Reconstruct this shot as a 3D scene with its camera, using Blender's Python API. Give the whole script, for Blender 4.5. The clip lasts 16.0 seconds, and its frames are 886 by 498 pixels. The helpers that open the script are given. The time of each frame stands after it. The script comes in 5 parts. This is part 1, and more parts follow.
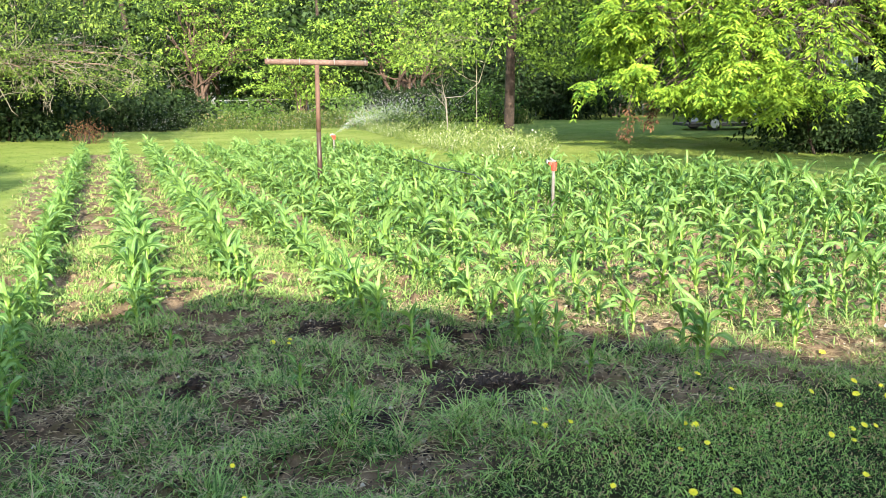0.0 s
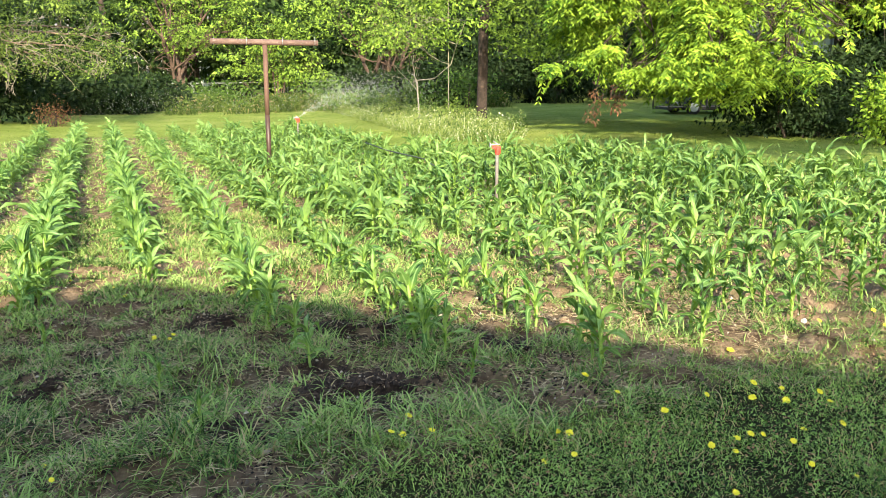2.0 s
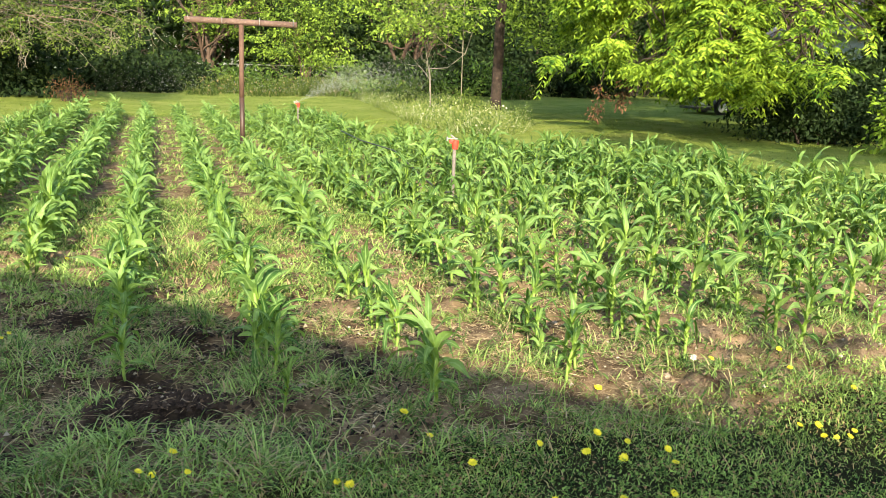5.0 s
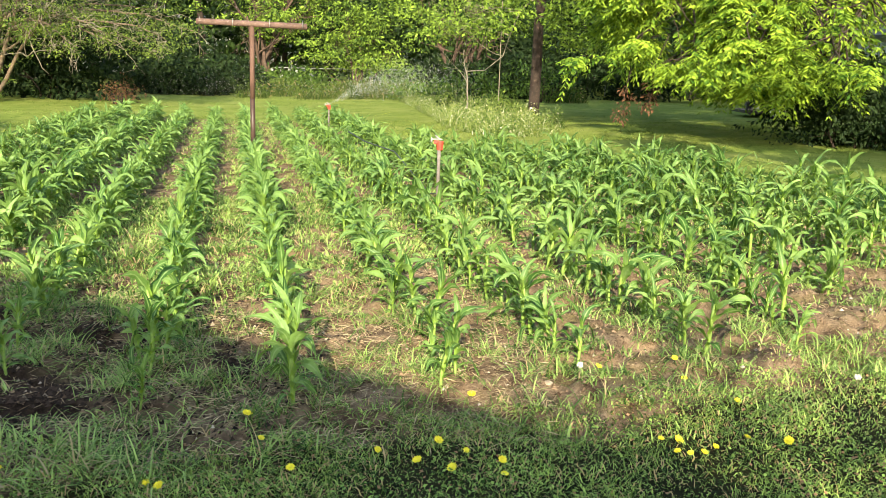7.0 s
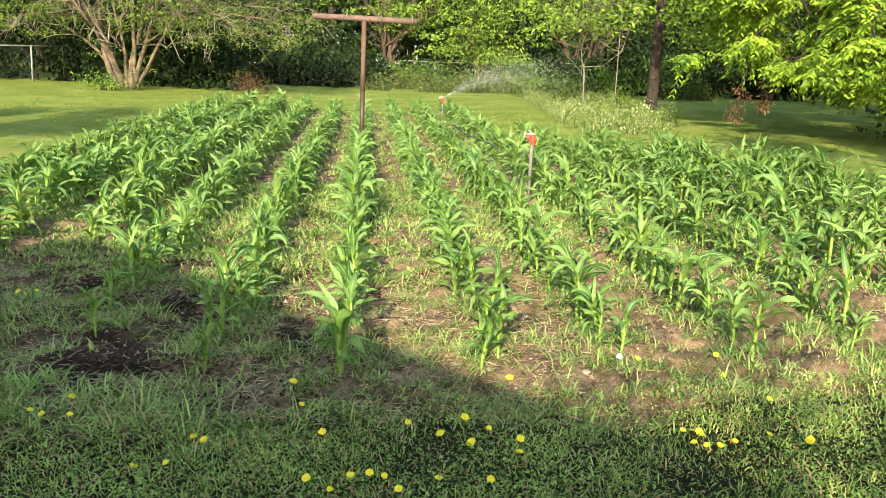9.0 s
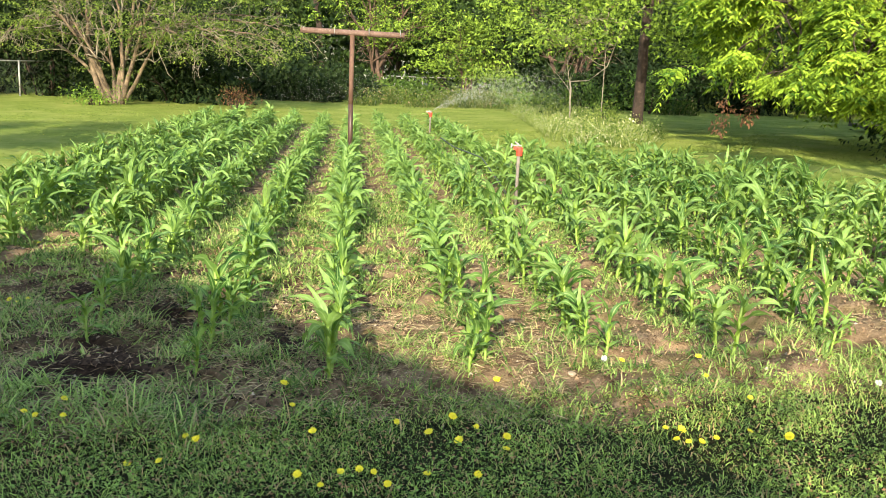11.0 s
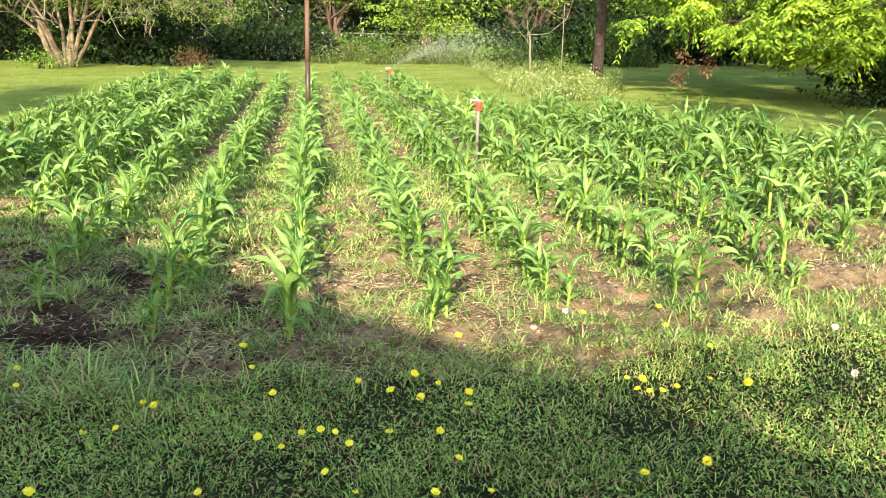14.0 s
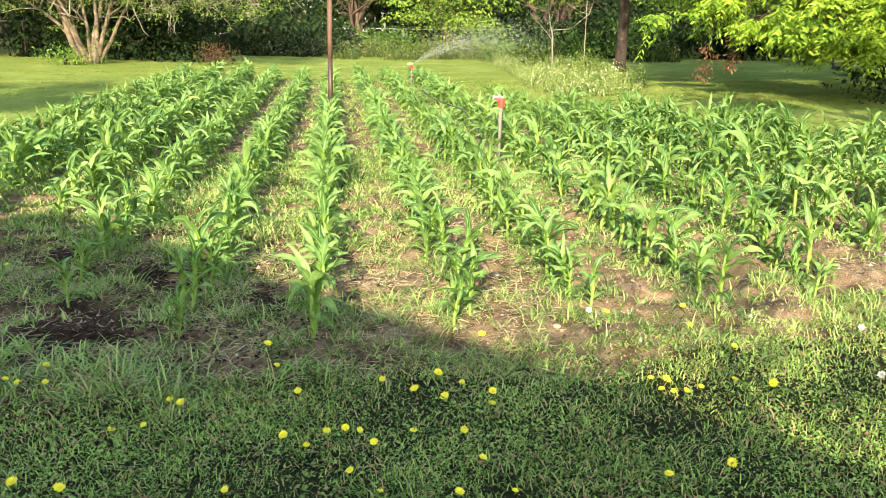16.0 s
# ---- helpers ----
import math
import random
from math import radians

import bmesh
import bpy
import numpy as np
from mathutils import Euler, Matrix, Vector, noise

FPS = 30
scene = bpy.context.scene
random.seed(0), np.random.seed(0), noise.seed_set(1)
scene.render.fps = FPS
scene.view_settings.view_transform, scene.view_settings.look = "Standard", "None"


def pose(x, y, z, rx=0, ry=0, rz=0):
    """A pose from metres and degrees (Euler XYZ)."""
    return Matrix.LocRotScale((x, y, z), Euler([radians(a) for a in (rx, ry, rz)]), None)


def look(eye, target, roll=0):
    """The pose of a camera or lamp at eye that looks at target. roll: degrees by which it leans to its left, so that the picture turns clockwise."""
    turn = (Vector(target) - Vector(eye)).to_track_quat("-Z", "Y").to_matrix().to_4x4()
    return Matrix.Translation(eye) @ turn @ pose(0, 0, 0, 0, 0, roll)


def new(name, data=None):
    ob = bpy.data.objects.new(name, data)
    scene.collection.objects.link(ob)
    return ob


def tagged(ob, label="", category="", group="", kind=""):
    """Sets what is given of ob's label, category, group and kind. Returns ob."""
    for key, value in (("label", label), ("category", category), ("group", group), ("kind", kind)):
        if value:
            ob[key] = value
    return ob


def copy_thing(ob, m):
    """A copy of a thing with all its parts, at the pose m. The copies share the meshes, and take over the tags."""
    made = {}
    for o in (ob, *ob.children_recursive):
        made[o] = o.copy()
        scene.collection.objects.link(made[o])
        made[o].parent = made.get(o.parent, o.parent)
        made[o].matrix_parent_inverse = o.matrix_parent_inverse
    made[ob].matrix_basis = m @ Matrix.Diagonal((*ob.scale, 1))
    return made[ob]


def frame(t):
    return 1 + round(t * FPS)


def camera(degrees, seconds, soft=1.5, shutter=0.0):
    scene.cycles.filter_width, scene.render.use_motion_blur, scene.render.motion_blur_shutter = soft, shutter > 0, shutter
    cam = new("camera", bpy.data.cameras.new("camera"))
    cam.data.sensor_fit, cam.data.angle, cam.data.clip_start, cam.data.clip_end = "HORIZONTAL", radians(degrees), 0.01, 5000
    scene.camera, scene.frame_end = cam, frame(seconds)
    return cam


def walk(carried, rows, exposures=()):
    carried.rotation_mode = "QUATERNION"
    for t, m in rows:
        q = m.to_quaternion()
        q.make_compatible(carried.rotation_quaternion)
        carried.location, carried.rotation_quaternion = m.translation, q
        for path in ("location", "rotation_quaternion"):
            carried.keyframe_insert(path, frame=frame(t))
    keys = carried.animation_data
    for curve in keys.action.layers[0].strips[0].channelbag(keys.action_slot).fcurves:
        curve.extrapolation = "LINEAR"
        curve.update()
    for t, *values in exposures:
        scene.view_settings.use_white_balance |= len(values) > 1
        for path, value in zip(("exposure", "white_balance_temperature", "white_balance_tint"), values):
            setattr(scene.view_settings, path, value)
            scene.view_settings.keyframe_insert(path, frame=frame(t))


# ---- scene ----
cam = camera(52.4, 16.0, soft=0.5)
PATH = [
    (0, (-2.697, -0.48, 1.477), (-2.375, 1.462, 1.121), -0.1),
    (0.5, (-2.619, -0.479, 1.476), (-2.289, 1.46, 1.112), -0.1),
    (1, (-2.497, -0.372, 1.458), (-2.145, 1.558, 1.073), -0.7),
    (1.5, (-2.321, -0.256, 1.456), (-1.957, 1.672, 1.07), 0.1),
    (2, (-2.054, -0.209, 1.436), (-1.72, 1.724, 1.046), -0.0),
    (2.5, (-1.877, -0.189, 1.464), (-1.603, 1.751, 1.059), 1.2),
    (3, (-1.771, -0.071, 1.457), (-1.514, 1.869, 1.049), 1.7),
    (3.5, (-1.628, 0.037, 1.436), (-1.343, 1.974, 1.029), 1.6),
    (3.7, (-1.532, 0.056, 1.431), (-1.238, 1.992, 1.023), 1.4),
    (5.8, (-0.708, 0.272, 1.438), (-0.52, 2.219, 1.021), 1.8),
    (6, (-0.61, 0.271, 1.428), (-0.427, 2.22, 1.016), 1.3),
    (6.5, (-0.302, 0.24, 1.433), (-0.18, 2.195, 1.029), 2.0),
    (7, (-0.144, 0.264, 1.422), (-0.059, 2.22, 1.012), 2.0),
    (7.5, (-0.036, 0.358, 1.418), (0.039, 2.31, 0.992), 2.8),
    (8, (0.081, 0.309, 1.43), (0.033, 2.264, 1.008), 2.8),
    (8.5, (0.207, 0.179, 1.441), (0.036, 2.126, 1.016), 2.6),
    (8.7, (0.202, 0.134, 1.448), (0.015, 2.077, 1.014), 2.6),
    (10.8, (0.21, -0.008, 1.418), (0.024, 1.943, 1.017), 2.6),
    (11, (0.214, -0.006, 1.414), (0.051, 1.947, 1.016), 2.6),
    (11.5, (0.221, -0.01, 1.414), (0.12, 1.949, 1.023), 2.5),
    (12, (0.234, 0.005, 1.405), (0.153, 1.965, 1.014), 1.5),
    (12.5, (0.23, 0.013, 1.398), (0.151, 1.966, 0.975), 1.5),
    (13, (0.232, 0.012, 1.399), (0.153, 1.957, 0.943), 1.6),
    (13.5, (0.234, 0.015, 1.399), (0.155, 1.956, 0.925), 1.6),
    (14, (0.24, 0.038, 1.398), (0.159, 1.976, 0.912), 1.6),
    (14.5, (0.24, 0.021, 1.401), (0.159, 1.959, 0.914), 1.6),
    (15, (0.237, 0.024, 1.403), (0.147, 1.961, 0.914), 1.6),
    (15.5, (0.231, 0.031, 1.403), (0.123, 1.966, 0.911), 1.4),
    (16, (0.228, 0.032, 1.416), (0.101, 1.965, 0.918), 1.4),
]
walk(cam, [(t, look(eye, target, roll)) for t, eye, target, roll in PATH],
     exposures=[(0, 1.4, 6400, 9), (1.0, 1.36, 6500, 9), (2.0, 1.26, 6900, 9), (3.0, 1.12, 7200, 9), (8.0, 1.0, 7200, 9), (11.5, 1.0, 7200, 9), (12.5, 1.08, 7200, 9), (13.5, 1.24, 7200, 9), (16.0, 1.3, 7200, 9)])

# ---------------------------------------------------------------- world, sun
SHADE = Vector((0.04, 1.0, 0)).normalized()
SUN_UP = 23.0
world = bpy.data.worlds.new("sky")
scene.world = world
world.use_nodes = True
wn = world.node_tree.nodes
sky = wn.new("ShaderNodeTexSky")
sky.sky_type = 'NISHITA'
sky.sun_disc = False
sky.sun_elevation = radians(SUN_UP)
sky.sun_rotation = math.atan2(-SHADE.x, -SHADE.y)
wn["Background"].inputs["Strength"].default_value = 0.225
world.node_tree.links.new(sky.outputs[0], wn["Background"].inputs["Color"])
sun = new("sun", bpy.data.lights.new("sun", "SUN"))
sun.data.energy = 5.8
sun.data.angle = radians(0.6)
sun.data.color = (1.0, 0.92, 0.76)
fall = Vector((SHADE.x, SHADE.y, -math.tan(radians(SUN_UP))))
sun.matrix_world = look((0, -10, 20), Vector((0, -10, 20)) + fall)

# ---------------------------------------------------------------- materials


def nodes_of(name):
    m = bpy.data.materials.new(name)
    m.use_nodes = True
    t = m.node_tree
    return m, t, t.nodes["Principled BSDF"], t.nodes["Material Output"]


def node(t, kind, **values):
    n = t.nodes.new(kind)
    for key, value in values.items():
        n.inputs[key].default_value = value
    return n


def ramp_mix(t, fac, a, b):
    n = t.nodes.new("ShaderNodeMix")
    n.data_type = 'RGBA'
    if fac is not None:
        t.links.new(fac, n.inputs[0])
    for slot, v in ((6, a), (7, b)):
        if isinstance(v, tuple):
            n.inputs[slot].default_value = (*v, 1)
        else:
            t.links.new(v, n.inputs[slot])
    return n.outputs[2]


def spread(t, value, low, high):
    n = node(t, "ShaderNodeMapRange")
    n.inputs[1].default_value, n.inputs[2].default_value = low, high
    t.links.new(value, n.inputs[0])
    return n.outputs[0]


def noise_of(t, scale, detail=4.0, rough=0.6, where="Object"):
    if where == "Object":
        co = t.nodes.new("ShaderNodeTexCoord").outputs["Object"]
    else:
        co = t.nodes.new("ShaderNodeNewGeometry").outputs["Position"]
    n = node(t, "ShaderNodeTexNoise", Scale=scale, Detail=detail, Roughness=rough)
    t.links.new(co, n.inputs["Vector"])
    return n.outputs["Fac"]


def surface(name, a, b, rough=0.7, metal=0.0, scale=8.0, bump=0.3, third=None, where="Object", bump_scale=None, spec=0.4):
    """Two colours mixed by coarse noise, a third by fine noise, with relief."""
    m, t, p, _ = nodes_of(name)
    coarse = spread(t, noise_of(t, scale, where=where), 0.35, 0.65)
    col = ramp_mix(t, coarse, a, b)
    fine = noise_of(t, bump_scale or scale * 6, 6.0, 0.7, where)
    if third:
        col = ramp_mix(t, spread(t, fine, 0.55, 0.72), col, third)
    t.links.new(col, p.inputs["Base Color"])
    p.inputs["Roughness"].default_value = rough
    p.inputs["Metallic"].default_value = metal
    p.inputs["Specular IOR Level"].default_value = spec
    bp = node(t, "ShaderNodeBump", Strength=bump, Distance=0.01)
    t.links.new(fine, bp.inputs["Height"])
    t.links.new(bp.outputs[0], p.inputs["Normal"])
    return m


def foliage(name, a, b, dead=None, rough=0.5, through_light=0.35, by="island", glow=(1.15, 1.25, 0.5), dead_share=0.93, spec=0.3, rib=None):
    """Leaves: colour differs from leaf to leaf, light passes through."""
    m, t, p, out = nodes_of(name)
    if by == "island":
        rnd = t.nodes.new("ShaderNodeNewGeometry").outputs["Random Per Island"]
    else:
        rnd = t.nodes.new("ShaderNodeObjectInfo").outputs["Random"]
    patch = noise_of(t, 0.9, 3.0, 0.6, "World")
    mixv = node(t, "ShaderNodeMath")
    mixv.operation = 'MULTIPLY_ADD'
    mixv.inputs[1].default_value = 0.6
    t.links.new(rnd, mixv.inputs[0])
    sc = spread(t, patch, 0.3, 0.7)
    half = node(t, "ShaderNodeMath")
    half.operation = 'MULTIPLY'
    half.inputs[1].default_value = 0.4
    t.links.new(sc, half.inputs[0])
    t.links.new(half.outputs[0], mixv.inputs[2])
    col = ramp_mix(t, spread(t, mixv.outputs[0], 0.2, 0.8), a, b)
    if dead:
        wn_ = node(t, "ShaderNodeTexWhiteNoise")
        wn_.noise_dimensions = '1D'
        t.links.new(rnd, wn_.inputs["W"])
        col = ramp_mix(t, spread(t, wn_.outputs["Value"], dead_share, dead_share + 0.02), col, dead)
    fine = noise_of(t, 60.0, 3.0, 0.6)
    col = ramp_mix(t, spread(t, fine, 0.6, 0.9), col, tuple(min(1, c * 1.35) for c in b))
    if rib:
        line_ = t.nodes.new("ShaderNodeAttribute")
        line_.attribute_name = "rib"
        col = ramp_mix(t, spread(t, line_.outputs["Fac"], 0.72, 0.95), col, rib)
        streak = noise_of(t, 14.0, 5.0, 0.7)
        col = ramp_mix(t, spread(t, streak, 0.5, 0.85), col, tuple(c * 0.8 for c in a))
        run = t.nodes.new("ShaderNodeAttribute")
        run.attribute_name = "along"
        col = ramp_mix(t, spread(t, run.outputs["Fac"], 0.32, 0.0), col, (0.26, 0.40, 0.065))
    t.links.new(col, p.inputs["Base Color"])
    p.inputs["Roughness"].default_value = rough
    p.inputs["Specular IOR Level"].default_value = spec
    tr = node(t, "ShaderNodeBsdfTranslucent")
    warm = t.nodes.new("ShaderNodeMix")
    warm.data_type = 'RGBA'
    warm.blend_type = 'MULTIPLY'
    warm.inputs[0].default_value = 1
    warm.inputs[7].default_value = (*glow, 1)
    t.links.new(col, warm.inputs[6])
    t.links.new(warm.outputs[2], tr.inputs["Color"])
    mx = node(t, "ShaderNodeMixShader", Fac=through_light)
    t.links.new(p.outputs[0], mx.inputs[1])
    t.links.new(tr.outputs[0], mx.inputs[2])
    t.links.new(mx.outputs[0], out.inputs[0])
    return m


def ground_material():
    m, t, p, _ = nodes_of("earth_and_lawn")
    bare = t.nodes.new("ShaderNodeAttribute")
    bare.attribute_name = "bare"
    # humus spots, and the shade painted into the near-left soil
    humus_shade = t.nodes.new("ShaderNodeAttribute")
    humus_shade.attribute_name = "humus_shade"
    big, mid, fine = (noise_of(t, s, 6.0, 0.65, "World") for s in (0.8, 7.0, 60.0))
    soil = ramp_mix(t, spread(t, mid, 0.35, 0.65), (0.085, 0.055, 0.034), (0.31, 0.22, 0.138))
    soil = ramp_mix(t, spread(t, fine, 0.55, 0.75), soil, (0.36, 0.265, 0.175))
    soil = ramp_mix(t, spread(t, noise_of(t, 3.0, 6.0, 0.7, "World"), 0.5, 0.7), soil, (0.14, 0.12, 0.05))
    crumbs = node(t, "ShaderNodeMath")
    crumbs.operation = 'MULTIPLY_ADD'
    crumbs.inputs[1].default_value = 0.9
    t.links.new(noise_of(t, 30.0, 6.0, 0.8, "World"), crumbs.inputs[0])
    t.links.new(humus_shade.outputs["Fac"], crumbs.inputs[2])
    soil = ramp_mix(t, spread(t, crumbs.outputs[0], 0.65, 1.45), soil, ramp_mix(t, spread(t, fine, 0.45, 0.7), (0.018, 0.012, 0.009), (0.075, 0.05, 0.034)))
    # near turf: shade between the blades is put into this near-black colour
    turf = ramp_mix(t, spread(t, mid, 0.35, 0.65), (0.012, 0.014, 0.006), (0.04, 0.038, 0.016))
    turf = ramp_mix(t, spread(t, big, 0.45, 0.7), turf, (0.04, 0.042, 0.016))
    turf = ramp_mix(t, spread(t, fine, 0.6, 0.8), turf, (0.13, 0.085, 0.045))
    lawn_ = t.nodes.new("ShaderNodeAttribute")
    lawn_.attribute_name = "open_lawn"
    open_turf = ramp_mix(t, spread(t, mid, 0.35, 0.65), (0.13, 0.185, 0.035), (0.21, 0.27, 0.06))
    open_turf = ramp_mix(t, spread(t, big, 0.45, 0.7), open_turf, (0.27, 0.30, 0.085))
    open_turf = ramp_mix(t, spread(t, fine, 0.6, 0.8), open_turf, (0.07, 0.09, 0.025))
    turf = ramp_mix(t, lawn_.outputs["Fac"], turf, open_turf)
    edge = node(t, "ShaderNodeMath")
    edge.operation = 'MULTIPLY_ADD'
    edge.inputs[1].default_value = 0.55
    t.links.new(mid, edge.inputs[0])
    t.links.new(bare.outputs["Fac"], edge.inputs[2])
    col = ramp_mix(t, spread(t, edge.outputs[0], 0.45, 0.75), turf, soil)
    t.links.new(col, p.inputs["Base Color"])
    p.inputs["Roughness"].default_value = 0.95
    p.inputs["Specular IOR Level"].default_value = 0.03
    bp = node(t, "ShaderNodeBump", Strength=0.9, Distance=0.02)
    t.links.new(fine, bp.inputs["Height"])
    t.links.new(bp.outputs[0], p.inputs["Normal"])
    return m


M_GROUND = ground_material()
M_CORN = foliage("corn_leaf", (0.05, 0.13, 0.027), (0.23, 0.37, 0.10), rough=0.46, through_light=0.32, by="object", glow=(1.35, 1.25, 0.45), rib=(0.24, 0.36, 0.13), spec=0.2)
M_CORN_FAR = foliage("corn_leaf_stand", (0.05, 0.13, 0.027), (0.23, 0.37, 0.10), rough=0.46, through_light=0.32, glow=(1.35, 1.25, 0.45), rib=(0.22, 0.33, 0.12), spec=0.2)
M_STALK = surface("corn_stalk", (0.17, 0.28, 0.05), (0.25, 0.36, 0.075), 0.5, scale=20, bump=0.1)
M_GRASS = foliage("lawn_grass", (0.02, 0.055, 0.010), (0.40, 0.55, 0.14), dead=(0.46, 0.33, 0.17), rough=0.55, through_light=0.18, dead_share=0.84, spec=0.12)
M_TURF = foliage("far_turf", (0.06, 0.105, 0.018), (0.25, 0.31, 0.07), dead=(0.30, 0.29, 0.11), rough=0.7, through_light=0.15, dead_share=0.95, spec=0.05)
M_WEED = foliage("weed_grass", (0.035, 0.09, 0.02), (0.38, 0.52, 0.155), dead=(0.42, 0.32, 0.18), rough=0.6, through_light=0.22, dead_share=0.88, spec=0.08)
M_CLOVER = foliage("clover", (0.02, 0.055, 0.010), (0.30, 0.46, 0.11), dead=(0.34, 0.19, 0.11), rough=0.6, through_light=0.15, dead_share=0.86, spec=0.08)
M_STRAW = foliage("straw", (0.56, 0.45, 0.28), (0.24, 0.165, 0.095), rough=0.8, through_light=0.1, spec=0.1)
M_BLOOMWEED = foliage("bloom_weed", (0.06, 0.12, 0.025), (0.32, 0.38, 0.12), dead=(0.72, 0.71, 0.52), rough=0.6, through_light=0.3, dead_share=0.9, spec=0.05)
M_MYRTLE = foliage("myrtle_leaf", (0.018, 0.045, 0.010), (0.18, 0.25, 0.05), rough=0.5, through_light=0.14, spec=0.12)
M_BROAD = foliage("broad_leaf", (0.055, 0.13, 0.022), (0.25, 0.38, 0.065), rough=0.34, through_light=0.34, spec=0.12)
M_PECAN = foliage("pecan_leaf", (0.04, 0.105, 0.014), (0.31, 0.45, 0.05), rough=0.45, through_light=0.2, glow=(1.3, 1.25, 0.35), spec=0.12)
M_FARLEAF = foliage("back_garden_leaf", (0.010, 0.034, 0.007), (0.23, 0.35, 0.05), rough=0.5, through_light=0.1, spec=0.12)
M_BOUGH = surface("pale_bough_bark", (0.26, 0.22, 0.17), (0.18, 0.145, 0.11), 0.85, scale=5, bump=0.6, third=(0.38, 0.33, 0.27))
# near-black leaf colour holds the deep shade inside the thickets
M_SHADELEAF = foliage("shaded_thicket_leaf", (0.006, 0.016, 0.006), (0.025, 0.045, 0.013), rough=0.6, through_light=0.08, spec=0.12)
M_UNDER = foliage("undergrowth_leaf", (0.022, 0.055, 0.012), (0.12, 0.20, 0.04), rough=0.45, through_light=0.22, spec=0.12)
M_FENCEWEED = foliage("rank_weed", (0.03, 0.06, 0.014), (0.12, 0.165, 0.04), dead=(0.28, 0.22, 0.12), rough=0.6, through_light=0.25, dead_share=0.92, spec=0.08)
M_WOODS = foliage("woods_leaf", (0.008, 0.020, 0.006), (0.042, 0.075, 0.017), rough=0.5, through_light=0.15, spec=0.12)
M_FARWALL = surface("far_tree_wall", (0.02, 0.04, 0.014), (0.06, 0.10, 0.03), 0.95, scale=0.5, bump=0.5, third=(0.10, 0.15, 0.045))
M_DRYLEAF = foliage("withered_leaf", (0.07, 0.035, 0.02), (0.24, 0.12, 0.06), rough=0.8, through_light=0.25)
M_BARK_TAN = surface("myrtle_bark", (0.19, 0.14, 0.092), (0.05, 0.037, 0.027), 0.85, scale=5, bump=1.0, third=(0.30, 0.235, 0.16), bump_scale=22)
M_BARK_DARK = surface("rough_bark", (0.022, 0.016, 0.012), (0.05, 0.034, 0.026), 0.95, scale=4, bump=1.0, third=(0.11, 0.074, 0.054), bump_scale=16)
M_BARK_RED = surface("reddish_bark", (0.11, 0.07, 0.048), (0.05, 0.033, 0.025), 0.85, scale=2.5, bump=0.8, third=(0.24, 0.16, 0.11))
M_TWIG = surface("grey_twig", (0.15, 0.13, 0.10), (0.26, 0.23, 0.175), 0.85, scale=9, bump=0.3)
M_RUST = surface("rusty_steel", (0.085, 0.045, 0.03), (0.15, 0.085, 0.06), 0.75, metal=0.15, scale=3, bump=0.4, third=(0.05, 0.025, 0.018))
M_WEATHERED = surface("weathered_paint_steel", (0.17, 0.105, 0.08), (0.10, 0.06, 0.045), 0.75, metal=0.1, scale=6, bump=0.5, third=(0.27, 0.21, 0.18))
M_RED = surface("red_plastic", (0.72, 0.045, 0.03), (0.80, 0.08, 0.05), 0.4, scale=20, bump=0.05)
M_STEEL = surface("grey_metal", (0.22, 0.21, 0.20), (0.32, 0.31, 0.30), 0.5, metal=0.6, scale=14, bump=0.1)
M_STAKE = surface("grey_stake", (0.20, 0.175, 0.15), (0.12, 0.105, 0.09), 0.8, scale=14, bump=0.3)
M_HOSE = surface("dark_hose", (0.03, 0.04, 0.03), (0.05, 0.06, 0.045), 0.5, scale=20, bump=0.05)
M_GALV = surface("galvanised_steel", (0.24, 0.245, 0.24), (0.32, 0.325, 0.32), 0.6, metal=0.3, scale=8, bump=0.05)
M_WIRE = surface("dull_wire", (0.05, 0.053, 0.05), (0.08, 0.083, 0.08), 0.8, scale=8, bump=0.05)
M_BLACKCRUMB = foliage("humus_crumb", (0.012, 0.008, 0.006), (0.06, 0.04, 0.028), dead=(0.36, 0.30, 0.22), rough=0.95, through_light=0.0, dead_share=0.95)
M_CRUMB = foliage("soil_crumb", (0.05, 0.03, 0.02), (0.31, 0.215, 0.135), dead=(0.48, 0.42, 0.33), rough=0.95, through_light=0.0, dead_share=0.95, spec=0.05)
M_WETRUST = surface("wet_rust", (0.035, 0.02, 0.015), (0.065, 0.035, 0.025), 0.45, scale=4, bump=0.4, third=(0.09, 0.05, 0.035))
M_PETAL = surface("yellow_petal", (0.85, 0.72, 0.02), (0.90, 0.80, 0.06), 0.6, scale=60, bump=0.1)
M_STEM = surface("flower_stem", (0.14, 0.22, 0.06), (0.20, 0.26, 0.09), 0.6, scale=40, bump=0.1)
M_SEED = surface("seed_fluff", (0.70, 0.68, 0.58), (0.80, 0.78, 0.70), 0.9, scale=60, bump=0.2)
M_STONE = surface("pale_stone", (0.30, 0.24, 0.17), (0.42, 0.35, 0.26), 0.9, scale=20, bump=0.6)
M_WHITE = surface("white_siding", (0.60, 0.60, 0.58), (0.50, 0.50, 0.48), 0.7, scale=2, bump=0.1, third=(0.38, 0.37, 0.34))
M_ROOF = surface("grey_shingle", (0.16, 0.15, 0.14), (0.23, 0.22, 0.21), 0.9, scale=10, bump=0.5)
M_BRICK = surface("house_wall", (0.50, 0.46, 0.40), (0.44, 0.40, 0.35), 0.85, scale=4, bump=0.3)
M_BLACK = surface("black_paint", (0.02, 0.02, 0.02), (0.04, 0.04, 0.04), 0.5, scale=8, bump=0.1)
